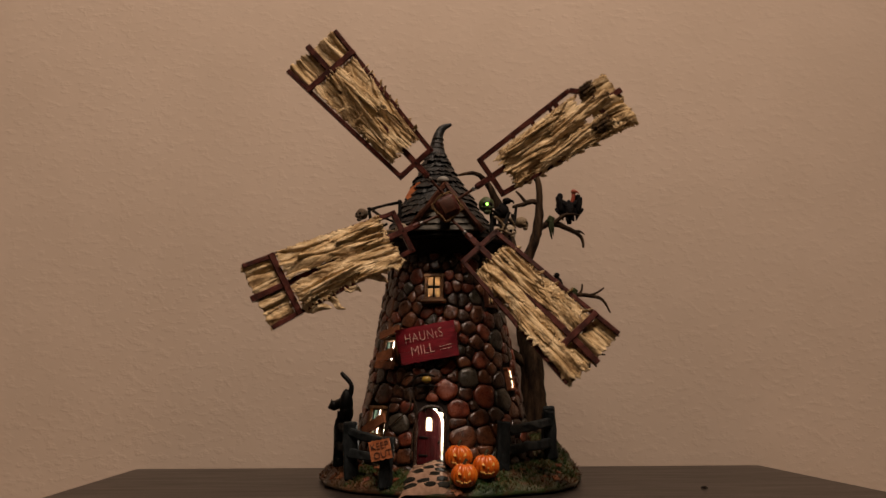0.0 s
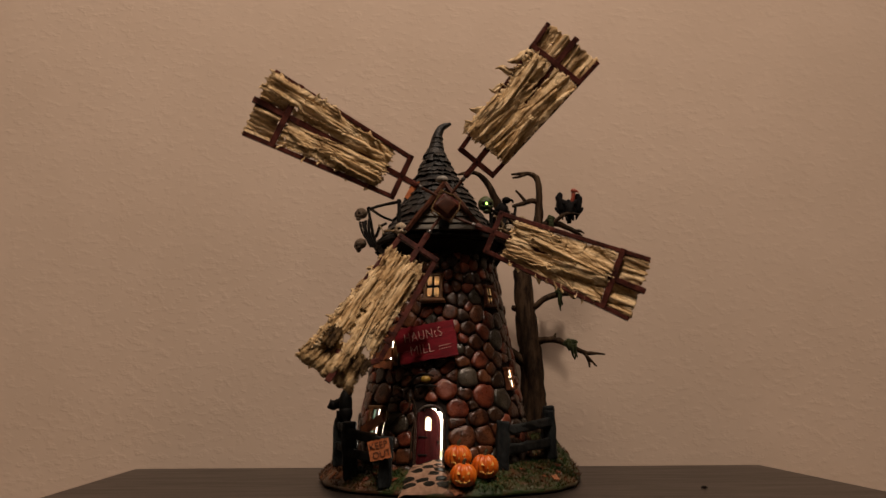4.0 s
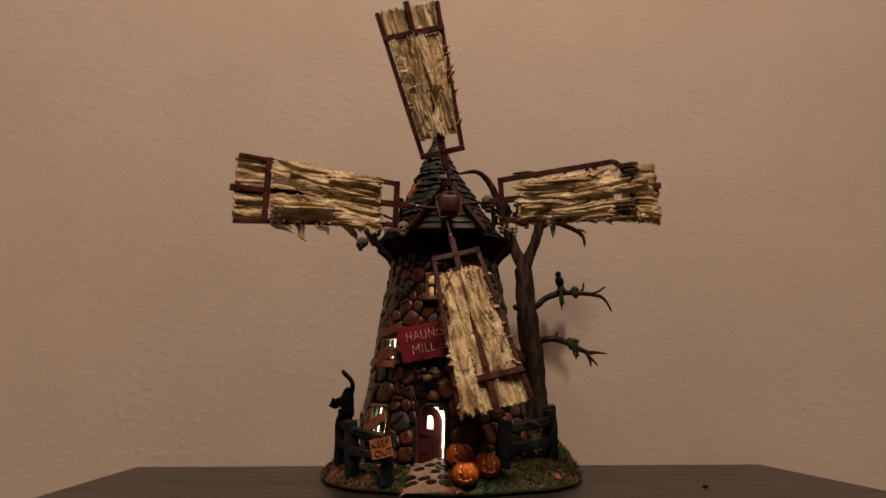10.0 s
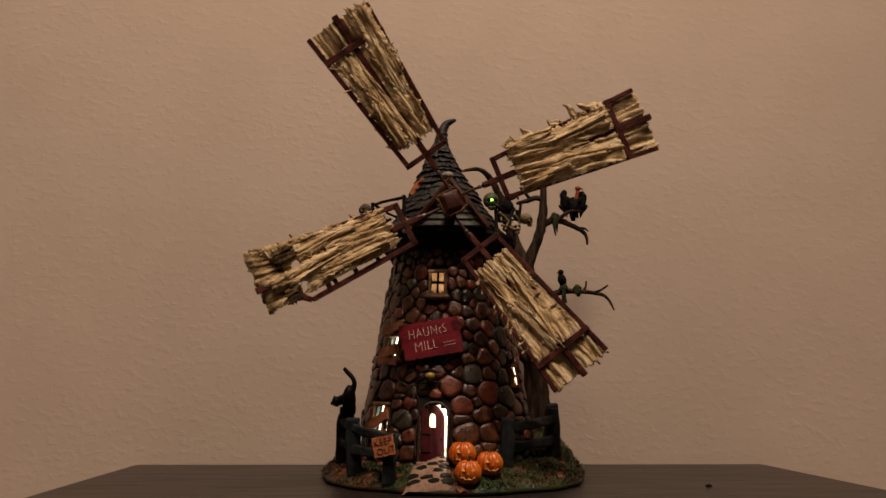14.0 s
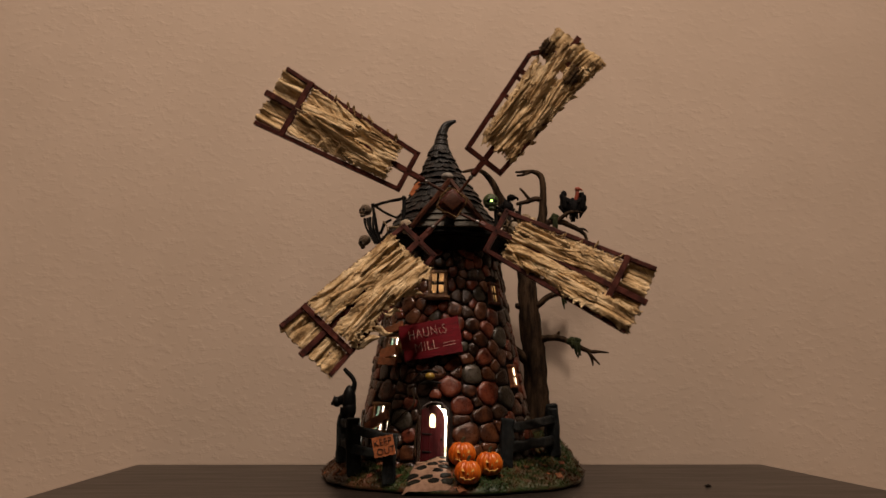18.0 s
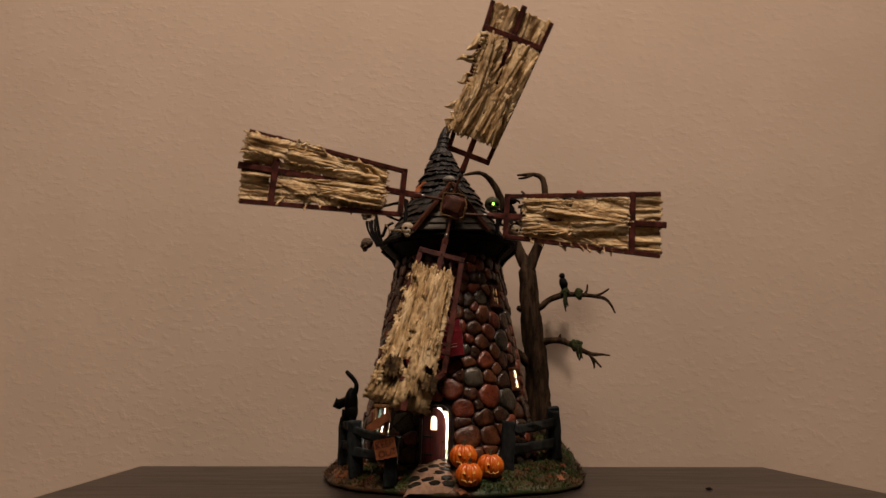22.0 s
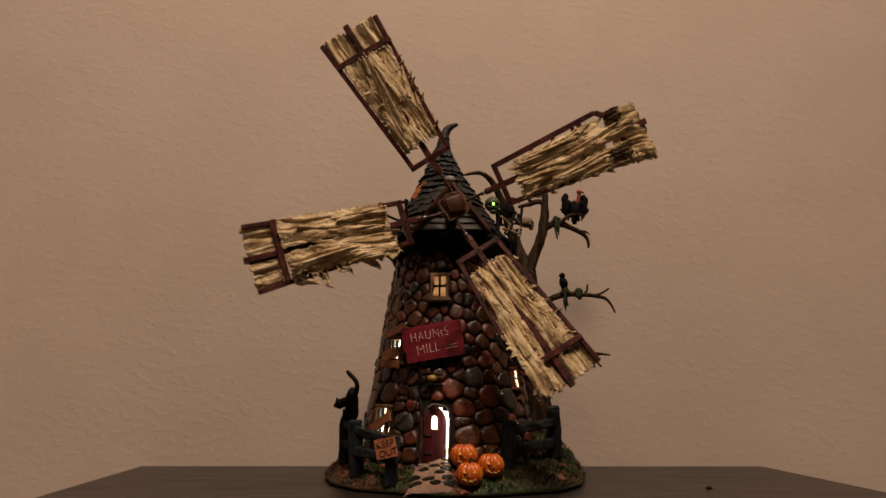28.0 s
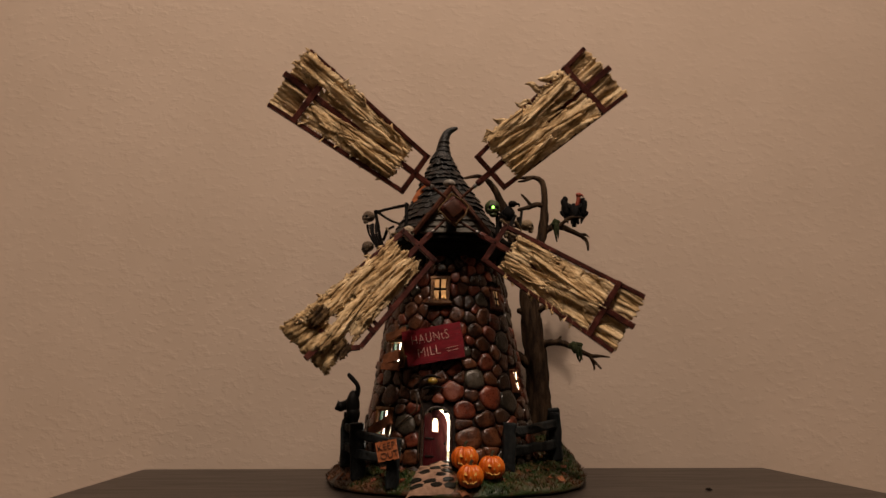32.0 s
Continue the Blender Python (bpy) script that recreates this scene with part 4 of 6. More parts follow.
    part("glowing_eye", bm, M["green_glow"], lit, "bright green glowing eye", smooth=True, m=pose(-0.05, -0.62, 0.04))
    # loose bones tangled in the rails
    for p, q, r in (((0.046, -0.040, 0.2290), (0.0535, -0.037, 0.2225), 0.0011), ((0.0535, -0.037, 0.2225), (0.0505, -0.039, 0.2150), 0.0010), ((0.060, -0.030, 0.2300), (0.0645, -0.026, 0.2230), 0.0010), ((0.0480, -0.041, 0.2180), (0.0560, -0.036, 0.2165), 0.0011), ((-0.0420, -0.044, 0.2150), (-0.0500, -0.039, 0.2165), 0.0011), ((-0.0520, -0.036, 0.2145), (-0.0560, -0.032, 0.2230), 0.0009)):
        mid = (Vector(p) + Vector(q)) / 2 + Vector((0.0006, 0, 0.0005))
        bm = tb([p, mid, q], [r, r * 0.75, r], sides=7, knobs=0.3)
        for e in (p, q):
            blob(bm, e, (r * 1.6, r * 1.5, r * 1.4), 1)
        part("bone", bm, M["bone"], g, "loose yellowed bone", smooth=True)
    # dark carrion bird hunched on the rail
    bm = bmesh.new()
    blob(bm, (0, 0, 0), (0.0055, 0.005, 0.0075), 2, 0.2)
    blob(bm, (0.0035, -0.002, 0.0085), (0.0042, 0.0035, 0.0032), 2)
    tube(bm, [(0.006, -0.003, 0.0085), (0.0088, -0.004, 0.0075), (0.0095, -0.004, 0.005)], [0.0016, 0.0011, 0.0004], sides=6)
    tube(bm, [(-0.004, 0, 0.002), (-0.008, 0.001, -0.006), (-0.007, 0.001, -0.013)], [0.003, 0.0025, 0.0008], sides=6, knobs=0.4)
    part("raven", bm, M["bird_black"], g, "black hunched raven figure", smooth=True, m=pose(0.0545, -0.020, 0.2400, 0, 0, 0))
    part("debris_stick", tb([(0.050, -0.036, 0.2145), (0.056, -0.032, 0.228), (0.060, -0.03, 0.236)], [0.0022, 0.0017, 0.0012], sides=6, knobs=0.4), M["black_iron"], g)
    part("debris_stick", tb([(0.060, -0.028, 0.2145), (0.064, -0.022, 0.226), (0.0665, -0.02, 0.243)], [0.0020, 0.0016, 0.0012], sides=6, knobs=0.4), M["black_iron"], g)
    part("debris_stick", tb([(-0.060, -0.02, 0.2145), (-0.056, -0.024, 0.223), (-0.050, -0.026, 0.2265)], [0.0016, 0.0014, 0.0012], sides=6, knobs=0.4), M["black_iron"], g)


ROOF = [(0.2125, 0.0560), (0.220, 0.0515), (0.2324, 0.0440), (0.2388, 0.0396), (0.2495, 0.0339), (0.2667, 0.0250), (0.2787, 0.0180), (0.2852, 0.0146), (0.2929, 0.0120), (0.2995, 0.0090), (0.305, 0.0066)]


def roof_x(z):
    """The cap leans: its middle drifts aside as it rises."""
    return -0.0022 - 0.0044 * min(1, max(0, (z - 0.230) / 0.068))


def roof_r(z):
    for (z1, r1), (z2, r2) in zip(ROOF, ROOF[1:]):
        if z <= z2:
            return r1 + (r2 - r1) * (z - z1) / (z2 - z1)
    return ROOF[-1][1]


def roof(mill):
    """The tall shingled cap, row over row, running out into a crooked horn."""
    bm = bmesh.new()
    lathe(bm, [(r - 0.0018, z) for z, r in ROOF], 40, (0, AY))
    for v in bm.verts:
        v.co.x += roof_x(v.co.z)
    g = part("roof", bm, M["shingle"], mill, "steep slate-blue shingled cap with a curled tip", smooth=True)
    rnd = random.Random(3)
    z, row = 0.2125, 0
    while z < 0.303:
        h = 0.0058 if z < 0.28 else 0.0050
        count = max(7, int(2 * math.pi * roof_r(z) / 0.021))
        turn = rnd.uniform(0, 360)
        tilt = rnd.uniform(-0.0012, 0.0012)
        for k in range(count):
            a0 = turn + 360 * k / count + rnd.uniform(-4, 4) / count
            a1 = turn + 360 * (k + 1) / count - 3.0 / count
            swell = rnd.uniform(-0.0009, 0.0019)
            zo = rnd.uniform(-0.0018, 0.0010) + tilt * math.sin(radians(a0))
            bm = bmesh.new()
            cols = 8
            lo_o, hi_o, lo_i, hi_i = [], [], [], []
            for i in range(cols + 1):
                a = radians(a0 + (a1 - a0) * i / cols)
                wave = 0.0020 * noise.noise(Vector((a * 11, row * 1.7, 2)))
                bulge = 0.0013 * noise.noise(Vector((a * 9, row * 2.3, 8)))
                for lst, zz, out in ((lo_o, z + zo + wave, 0.0027 + swell + bulge), (hi_o, z + h + 0.0012, 0.0004 + swell * 0.4), (lo_i, z + zo + wave, -0.0002), (hi_i, z + h + 0.0012, -0.0014)):
                    r = roof_r(zz) + out
                    lst.append(bm.verts.new((roof_x(zz) + r * math.sin(a), AY - r * math.cos(a), zz)))
            for i in range(cols):
                bm.faces.new((lo_o[i], lo_o[i + 1], hi_o[i + 1], hi_o[i]))
                bm.faces.new((lo_i[i + 1], lo_i[i], lo_o[i], lo_o[i + 1]))
            for i in (0, cols):
                q = (lo_o[i], hi_o[i], hi_i[i], lo_i[i])
                bm.faces.new(q if i == 0 else q[::-1])
            part("shingle", bm, M["shingle"], g)
        z += h
        row += 1
    # the horn
    bm = bmesh.new()
    tube(bm, [(-0.0066, AY, 0.298), (-0.0062, AY, 0.305), (-0.0057, AY, 0.314), (-0.0043, AY, 0.3225), (-0.0010, AY, 0.3288), (0.0038, AY, 0.3318), (0.0082, AY, 0.3335)], [0.0092, 0.0080, 0.0060, 0.0047, 0.0036, 0.0025, 0.0013], sides=14, knobs=0.10)
    part("horn", bm, M["shingle"], g, "curled dark horn at the roof's tip", smooth=True)
    for z, r, x in ((0.3035, 0.0084, -0.0063), (0.3085, 0.0074, -0.0060), (0.3135, 0.0063, -0.0057), (0.3185, 0.0056, -0.0050)):
        bm = bmesh.new()
        lathe(bm, [(r * 0.8, z - 0.0014), (r + 0.0004, z - 0.001), (r - 0.0006, z + 0.0012), (r * 0.6, z + 0.0014)], 18, (x, AY))
        part("horn_band", bm, M["shingle"], g, smooth=True)


def gable(mill):
    """The boarded dormer in front of the cap that carries the sail shaft."""
    g = empty("dormer", parent=mill)
    g["label"] = "grey clapboard dormer with red-brown rafters"
    y = -0.0530
    x0, zb, zt, hw = 0.002, 0.2140, 0.2520, 0.0300
    rows = 6
    for k in range(rows):
        z1 = zb + (zt - zb) * k / rows * 0.9
        z2 = zb + (zt - zb) * (k + 1) / rows * 0.9
        w = 2 * hw * (1 - (z1 + z2 - 2 * zb) / 2 / (zt - zb + 0.004))
        if w > 0.006:
            part("clapboard", board(w, (z2 - z1) * 0.84, 0.003, 0.0004, pose(x0, y, (z1 + z2) / 2, -14, 0, 0), seed=k), M["clapboard"], g)
    part("centre_post", bx((0.0085, 0.003, 0.024), pose(x0 - 0.0005, y - 0.0028, zb + 0.013), bevel=0.0005, jitter=0.0004), M["post_dark"], g)
    for sx in (-1, 1):
        part("rafter", tb([(x0, y - 0.003, zt + 0.003), (x0 + sx * 0.016, y - 0.004, zt - 0.018), (x0 + sx * 0.0325, y - 0.004, zb - 0.001)], [0.0026, 0.0024, 0.0026], sides=6, knobs=0.25), M["rafter"], g)
        part("dormer_roof", board(0.046, 0.046, 0.003, 0.0008, pose(x0 + sx * 0.0165, y + 0.0245, zb + 0.0195, 0, 0, 0) @ pose(0, 0, 0, 0, sx * 50, 0) @ pose(0, 0, 0, 90, 0, 0), seed=sx + 5), M["shingle"], g)
    bm = bmesh.new()
    blob(bm, (x0 - 0.002, y + 0.003, 0.2595), (0.0056, 0.005, 0.0036), 2, 0.25)
    part("finial", bm, M["pale_stone"], g, "pale rounded finial stone", smooth=True)
    part("back_wall", bx((0.036, 0.030, 0.020), pose(x0, y + 0.019, zb + 0.0115)), M["post_dark"], g)
    part("shaft", tb([(0.003, -0.045, 0.2325), (0.003, -0.061, 0.2328), (0.003, -0.071, 0.2330)], [0.0065, 0.0055, 0.0055], sides=10), M["sail_wood"], g)
    # round timber dormer on the side of the cap
    for k in range(2):
        part("side_dormer", board(0.0070, 0.020 - 0.006 * k, 0.010, 0.0012, pose(-0.0245 - 0.0026 * k, -0.003, 0.2610 - 0.001 * k, 0, 34, -25), seed=k + 3, cols=8, arch=lambda x: 0.004 * math.sqrt(max(0, 1 - (x / 0.0036) ** 2)) - 0.004), M["orange_wood"], g, "weathered orange-brown side dormer board")


def boards_over(mill):
    """Broken boards nailed across the two windows beside the door."""
    for key, rows in (("mid", ((0.025, -0.002, -0.0045, -14, 0.0085), (0.028, 0.000, -0.0130, 4, 0.0060), (0.029, 0.002, 0.0150, -14, 0.0065))), ("low", ((0.037, 0.001, -0.0030, -26, 0.0080),))):
        c, w, lo, hi = WINDOWS[key]
        for i, (length, dx, dz, roll, tall) in enumerate(rows):
            part("nailed_board", board(length * 0.8, tall, 0.0024, 0.0012, facing(c, (lo + hi) / 2, 0.0048) @ pose(dx, -0.001 - 0.0012 * i, dz, 0, roll, 0), seed=i + len(key), cols=8), M["old_board"], mill, "broken orange-brown board nailed over the window")


# ---- the sails ----
HUB = (0.0033, -0.0755, 0.2290)
SHAFT = pose(0, 0, 0, 1.2, 0, 4.36)  # the shaft looks a little aside
FIT = {"cone": 0.0, "aside": 0.0, "wide": 1.0}  # how far the sail under work leans forward and stands off the spoke line
R_IN, R_BAR, R_END = 0.0446, 0.1474, 0.1705


def half_width(r):
    return FIT["wide"] * 0.0190 + FIT["wide"] * (0.0280 - 0.0190) * (r - R_IN) / (R_END - R_IN)


def sail_point(r, s, h):
    """A place on a sail: outwards r, s round against the clock, h in front."""
    c = FIT["cone"]
    return Vector((r * math.cos(c) - h * math.sin(c), -r * math.sin(c) - h * math.cos(c), s + FIT["aside"]))


def bar(r1, s1, r2, s2, wide, deep, h=0.0):
    """A straight batten of the sail's frame."""
    bm = bmesh.new()
    a, b = Vector((r1, s1)), Vector((r2, s2))
    d = (b - a).normalized()
    n = Vector((-d.y, d.x)) * wide / 2
    n_seg = 7
    loops = []
    for i in range(n_seg + 1):
        p = a + (b - a) * i / n_seg
        w = 1 + 0.10 * noise.noise(Vector((p.x * 140, p.y * 140, 3)))
        q = [p - n * w, p + n * w]
        loops.append([bm.verts.new(sail_point(*q[0], h - deep / 2)), bm.verts.new(sail_point(*q[1], h - deep / 2)), bm.verts.new(sail_point(*q[1], h + deep / 2)), bm.verts.new(sail_point(*q[0], h + deep / 2))])
    for u, v in zip(loops, loops[1:]):
        for k in range(4):
            bm.faces.new((u[k], u[(k + 1) % 4], v[(k + 1) % 4], v[k]))
    bm.faces.new(loops[0][::-1])
    bm.faces.new(loops[-1])
    bmesh.ops.recalc_face_normals(bm, faces=bm.faces[:])
    bmesh.ops.bevel(bm, geom=[e for e in bm.edges if len(e.link_faces) == 2 and e.calc_face_angle(0) > 0.8], offset=0.0004, segments=1, affect="EDGES")
    return bm


def canvas(r1, r2, lo, hi, h0, seed, rag=(0.15, 0.15), end_rag=0.06, holes=0.78, folds=6.5, curl=0.0, crumple=1.0, splay=(0, 0), slot=1.0, shear=0.0, slant=0.0, tuck=0.0, teeth=0.0, cols=150, rows=100):
    """A stiffened piece of canvas between the radii r1 and r2 and the shares lo to hi of the half width:
    folds run along the sail, each lapped over the next with a sharp drop, sheets lie across one another
    where it is crumpled, the edges are torn, and holes gape here and there."""
    bm = bmesh.new()
    grid = []
    for i in range(cols + 1):
        f = i / cols
        line = []
        e1 = 1 - rag[0] * (0.5 + 0.9 * noise.fractal(Vector((f * 16, seed, 1)), 0.6, 2.2, 4))
        e2 = 1 - rag[1] * (0.5 + 0.9 * noise.fractal(Vector((f * 16, seed, 6)), 0.6, 2.2, 4))
        e2 -= teeth * abs(2 * ((f * 24 + 1.3 * noise.noise(Vector((f * 9, seed, 33)))) % 1.0) - 1)
        for j in range(rows + 1):
            g, q = j / rows, f * (r2 - r1) / 0.088
            ragged = end_rag * noise.fractal(Vector((g * 9, seed, 3 if f < 0.5 else 4)), 0.7, 2.2, 4)
            r = r1 + (r2 - r1) * f + ragged * 0.05 * (abs(f - 0.5) * 2) ** 3
            lo_f, hi_f = lo + splay[0] * f, hi + splay[1] * f * f
            share = lo_f + (hi_f - lo_f) * g + slant * f
            near = abs(2 * g - 1) ** 5
            share *= 1 + ((e1 if g < 0.5 else e2) - 1) * near
            s = share * half_width(r)
            warp = 1.0 * noise.noise(Vector((g * 2.0, q * 0.75, seed + 60))) + 0.55 * noise.noise(Vector((q * 2.3, g * 3.1, seed + 8))) + 0.10 * noise.noise(Vector((q * 11, g * 6, seed + 9)))
            x = g * folds + warp + shear * q
            fold = math.floor(x)
            phase = x - fold
            depth = min(1.0, max(0.06, 0.50 + 1.3 * noise.noise(Vector((fold * 3.7 + seed, q * 1.7, 14)))))
            if noise.noise(Vector((fold * 5.3, seed, 2.2))) > 0:
                phase = 1 - phase
            lapped = phase ** 0.7 * min(1.0, (1 - phase) / 0.13) ** 0.6
            lap = (q * 3.0 + g * 3.4 * math.sin(seed) + 1.3 * noise.noise(Vector((q * 2.2, g * 2.6, seed + 25)))) % 1.0
            lap = lap if lap < 0.90 else (1 - lap) / 0.10 * 0.90
            patch = min(1.0, max(0.0, -0.10 + 2.6 * noise.noise(Vector((q * 2.4, g * 2.0, seed + 70))))) * crumple
            crease = noise.ridged_multi_fractal(Vector((g * folds * 0.6 + q * 2.0, q * 3.2 - warp, seed + 20)), 1.0, 2.2, 3, 1.0, 2.0)
            twist = g * folds * 2.3 + 0.9 * math.sin(seed * 3) * q + 1.6 * warp + 0.5 * noise.noise(Vector((q * 5.0, g * 7, seed + 45)))
            small = abs(2 * (twist % 1.0) - 1) * max(0.0, 0.45 + 0.9 * noise.noise(Vector((q * 3.1, g * 4.3, seed + 52))))
            h = h0 - 0.0034 + 0.0042 * lapped * depth * (1 - 0.4 * patch) + 0.0030 * lap * patch + 0.0008 * crease + 0.0030 * noise.noise(Vector((g * 2.6, q * 2.2, seed + 31)))
            h += 0.0007 * small
            h += 0.00022 * noise.noise(Vector((g * 40, q * 60, seed)))
            h += curl * max(0, f - 0.7) ** 2
            h -= 0.001 * (abs(g - 0.5) * 2) ** 3 + tuck * max(0.0, (0.14 - g) / 0.14)
            line.append(bm.verts.new(sail_point(r, s, h)))
        grid.append(line)
    for i in range(cols):
        for j in range(rows):
            f, g = (i + 0.5) / cols, (j + 0.5) / rows
            gape = noise.fractal(Vector((f * 9, g * 5, seed + 40)), 0.7, 2.0, 3)
            middle = lo + (hi - lo) * g + 0.05 * noise.noise(Vector((f * 12, seed, 50)))
            if f > slot and abs(middle) < 0.085:
                continue
            if gape > holes or (abs(g - 0.5) > 0.478 and noise.noise(Vector((f * 75, g * 8, seed))) > 0.10) or (abs(f - 0.5) > 0.48 and noise.noise(Vector((f * 10, g * 34, seed))) > 0.12):
                continue
            bm.faces.new((grid[i][j], grid[i][j + 1], grid[i + 1][j + 1], grid[i + 1][j]))
    seen, crumbs = set(), []
    for first in bm.faces:
        if first in seen:
            continue
        island, heap = [], [first]
        seen.add(first)
        while heap:
            face = heap.pop()
            island.append(face)
            for e in face.edges:
                for other in e.link_faces:
                    if other not in seen:
                        seen.add(other)
                        heap.append(other)
        if len(island) < cols * rows * 0.04:
            crumbs += island
    bmesh.ops.delete(bm, geom=crumbs, context="FACES_ONLY")
    bmesh.ops.delete(bm, geom=[v for v in bm.verts if not v.link_faces], context="VERTS")
    bmesh.ops.recalc_face_normals(bm, faces=bm.faces[:])
    return bm


def rag(r, s, length, wide, angle, lift, seed):
    """One torn, ribbed flap that stands off the canvas's edge."""
    bm = bmesh.new()
    n_seg, across = 12, 6
    rows = []
    for i in range(n_seg + 1):
        f = i / n_seg
        a = angle + 0.3 * noise.noise(Vector((f * 2, seed, 0)))
        p = Vector((r, s)) + Vector((math.cos(a), math.sin(a))) * length * f
        n = Vector((-math.sin(a), math.cos(a))) * wide * (1 - f ** 1.7) ** 0.8 * (1 + 0.35 * noise.noise(Vector((f * 6, seed, 4)))) / 2
        h = 0.0006 + lift * f * f
        line = []
        for j in range(across + 1):
            u = 2 * j / across - 1
            rib = 0.0016 * (1 - f) * math.cos(u * 5 + seed) + 0.0008 * noise.noise(Vector((f * 5, u * 2, seed)))
            line.append(bm.verts.new(sail_point(*(p + n * u), h + rib - 0.0012 * u * u)))
        rows.append(line)
    for a, b in zip(rows, rows[1:]):
        for k in range(across):
            bm.faces.new((a[k], a[k + 1], b[k + 1], b[k]))
    return bm


def sail(mill, which, label, cone, aside):
    FIT["cone"], FIT["aside"], FIT["wide"] = radians(cone), aside, 1.06 if which == "C" else 1.0
    g = empty("sail", HUB, mill)
    g["label"] = label
    wood = M["sail_wood"]
    w1, w2 = half_width(R_IN) - 0.002, half_width(R_END) - 0.002
    part("spar", bar(0.0315, 0, R_END + (0.0025 if which == "B" else 0.0048), 0, 0.0048, 0.0042), wood, g)
    part("sail_rod", tb([sail_point(r, 0, 0.0) for r in (0.006, 0.020, 0.034)], [0.0013, 0.0012, 0.0013], sides=10), M["rafter"], g, "thin dark metal rod between hub and spar", smooth=True)
    part("rod_sleeve", tb([sail_point(r, 0, 0.0) for r in (0.0255, 0.0268, 0.0282)], [0.0017, 0.0019, 0.0017], sides=10), M["steel"], g, "small worn metal sleeve", smooth=True)
    part("spar_socket", tb([sail_point(r, 0, 0.0) for r in (0.0290, 0.0302, 0.0345)], [0.0020, 0.0027, 0.0027], sides=8), wood, g)
    part("inner_crossbar", bar(R_IN, -w1 - 0.002, R_IN, w1 + 0.002, 0.0044, 0.0036, 0.0004), wood, g)
    wb = half_width(R_BAR)
    if which == "B":
        part("side_rail", bar(R_IN, w1, 0.138, half_width(0.138) - 0.002, 0.0042, 0.0034), wood, g)
        part("corner_brace", bar(0.138, half_width(0.138) - 0.002, 0.152, 0.011, 0.0042, 0.0034), wood, g)
        part("side_rail", bar(R_IN, -w1, 0.160, -half_width(0.160) + 0.002, 0.0042, 0.0034), wood, g)
        part("outer_crossbar", bar(0.122, -half_width(0.122), 0.122, half_width(0.122), 0.0042, 0.0034, 0.0004), wood, g)
        for r in (0.078, 0.098, 0.116):
            part("peg", bar(r, 0.66 * half_width(r), r, half_width(r) - 0.003, 0.0032, 0.0030, 0.0004), wood, g)
        part("end_crossbar", bar(0.150, -half_width(0.150), 0.150, 0.014, 0.0042, 0.0034, 0.0004), wood, g)
    else:
        for s in (-1, 1):
            part("side_rail", bar(R_IN, s * w1, R_END, s * w2, 0.0037, 0.0034), wood, g)
        part("outer_crossbar", bar(R_BAR, -wb, R_BAR, wb, 0.0048, 0.0038, 0.0012), wood, g)
    rnd = random.Random(ord(which))
    # main canvas, then the strip beyond the outer bar
    cfg = {"A": dict(lo=-0.96, hi=0.86, rag=(0.10, 0.10)), "B": dict(lo=-1.06, hi=0.74, rag=(0.10, 0.10)), "C": dict(lo=-0.90, hi=0.90, rag=(0.06, 0.08)), "D": dict(lo=-1.00, hi=1.06, rag=(0.06, 0.14))}[which]
    seed = {"A": 1.3, "B": 4.1, "C": 7.7, "D": 9.2}[which]
    end = 0.1452 if which != "B" else 0.1360
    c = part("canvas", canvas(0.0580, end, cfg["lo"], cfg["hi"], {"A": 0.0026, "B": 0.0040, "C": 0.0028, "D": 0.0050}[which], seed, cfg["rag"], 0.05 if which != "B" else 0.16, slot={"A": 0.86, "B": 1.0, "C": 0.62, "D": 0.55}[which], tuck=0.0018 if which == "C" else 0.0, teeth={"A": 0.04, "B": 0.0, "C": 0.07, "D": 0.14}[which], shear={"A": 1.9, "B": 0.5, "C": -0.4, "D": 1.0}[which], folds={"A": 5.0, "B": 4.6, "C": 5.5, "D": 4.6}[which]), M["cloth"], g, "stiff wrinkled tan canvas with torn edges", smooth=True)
    thick(c)
    # torn sheets that lie slantwise over the main canvas
    sheets = {
        "A": ((0.062, 0.120, -0.80, -0.25, 0.35), (0.076, 0.142, 0.05, 0.55, -0.30), (0.060, 0.096, 0.30, 0.78, 0.0), (0.098, 0.143, -0.62, -0.20, 0.25)),
        "B": ((0.060, 0.112, -0.75, -0.20, 0.25), (0.085, 0.146, -0.95, -0.50, 0.15), (0.066, 0.124, 0.10, 0.55, 0.05), (0.104, 0.148, -0.30, 0.25, 0.2)),
        "C": ((0.060, 0.126, -0.20, 0.40, 0.30), (0.078, 0.140, -0.85, -0.40, 0.10), (0.062, 0.100, 0.35, 0.80, -0.10), (0.112, 0.1700, -1.00, -0.36, 0.0)),
        "D": ((0.060, 0.118, 0.20, 0.78, -0.25), (0.066, 0.132, -0.40, 0.05, -0.30), (0.092, 0.143, 0.25, 0.80, 0.05), (0.060, 0.100, -0.85, -0.45, 0.10), (0.0575, 0.0960, 0.62, 1.40, -0.28)),
    }[which]
    for k, (r1, r2, lo, hi, tilt) in enumerate(sheets):
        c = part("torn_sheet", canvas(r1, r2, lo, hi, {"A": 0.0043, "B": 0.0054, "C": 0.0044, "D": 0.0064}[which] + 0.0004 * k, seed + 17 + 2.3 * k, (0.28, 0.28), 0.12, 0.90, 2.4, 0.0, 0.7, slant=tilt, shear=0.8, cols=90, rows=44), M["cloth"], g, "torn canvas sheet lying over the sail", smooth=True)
        thick(c, 0.0009)
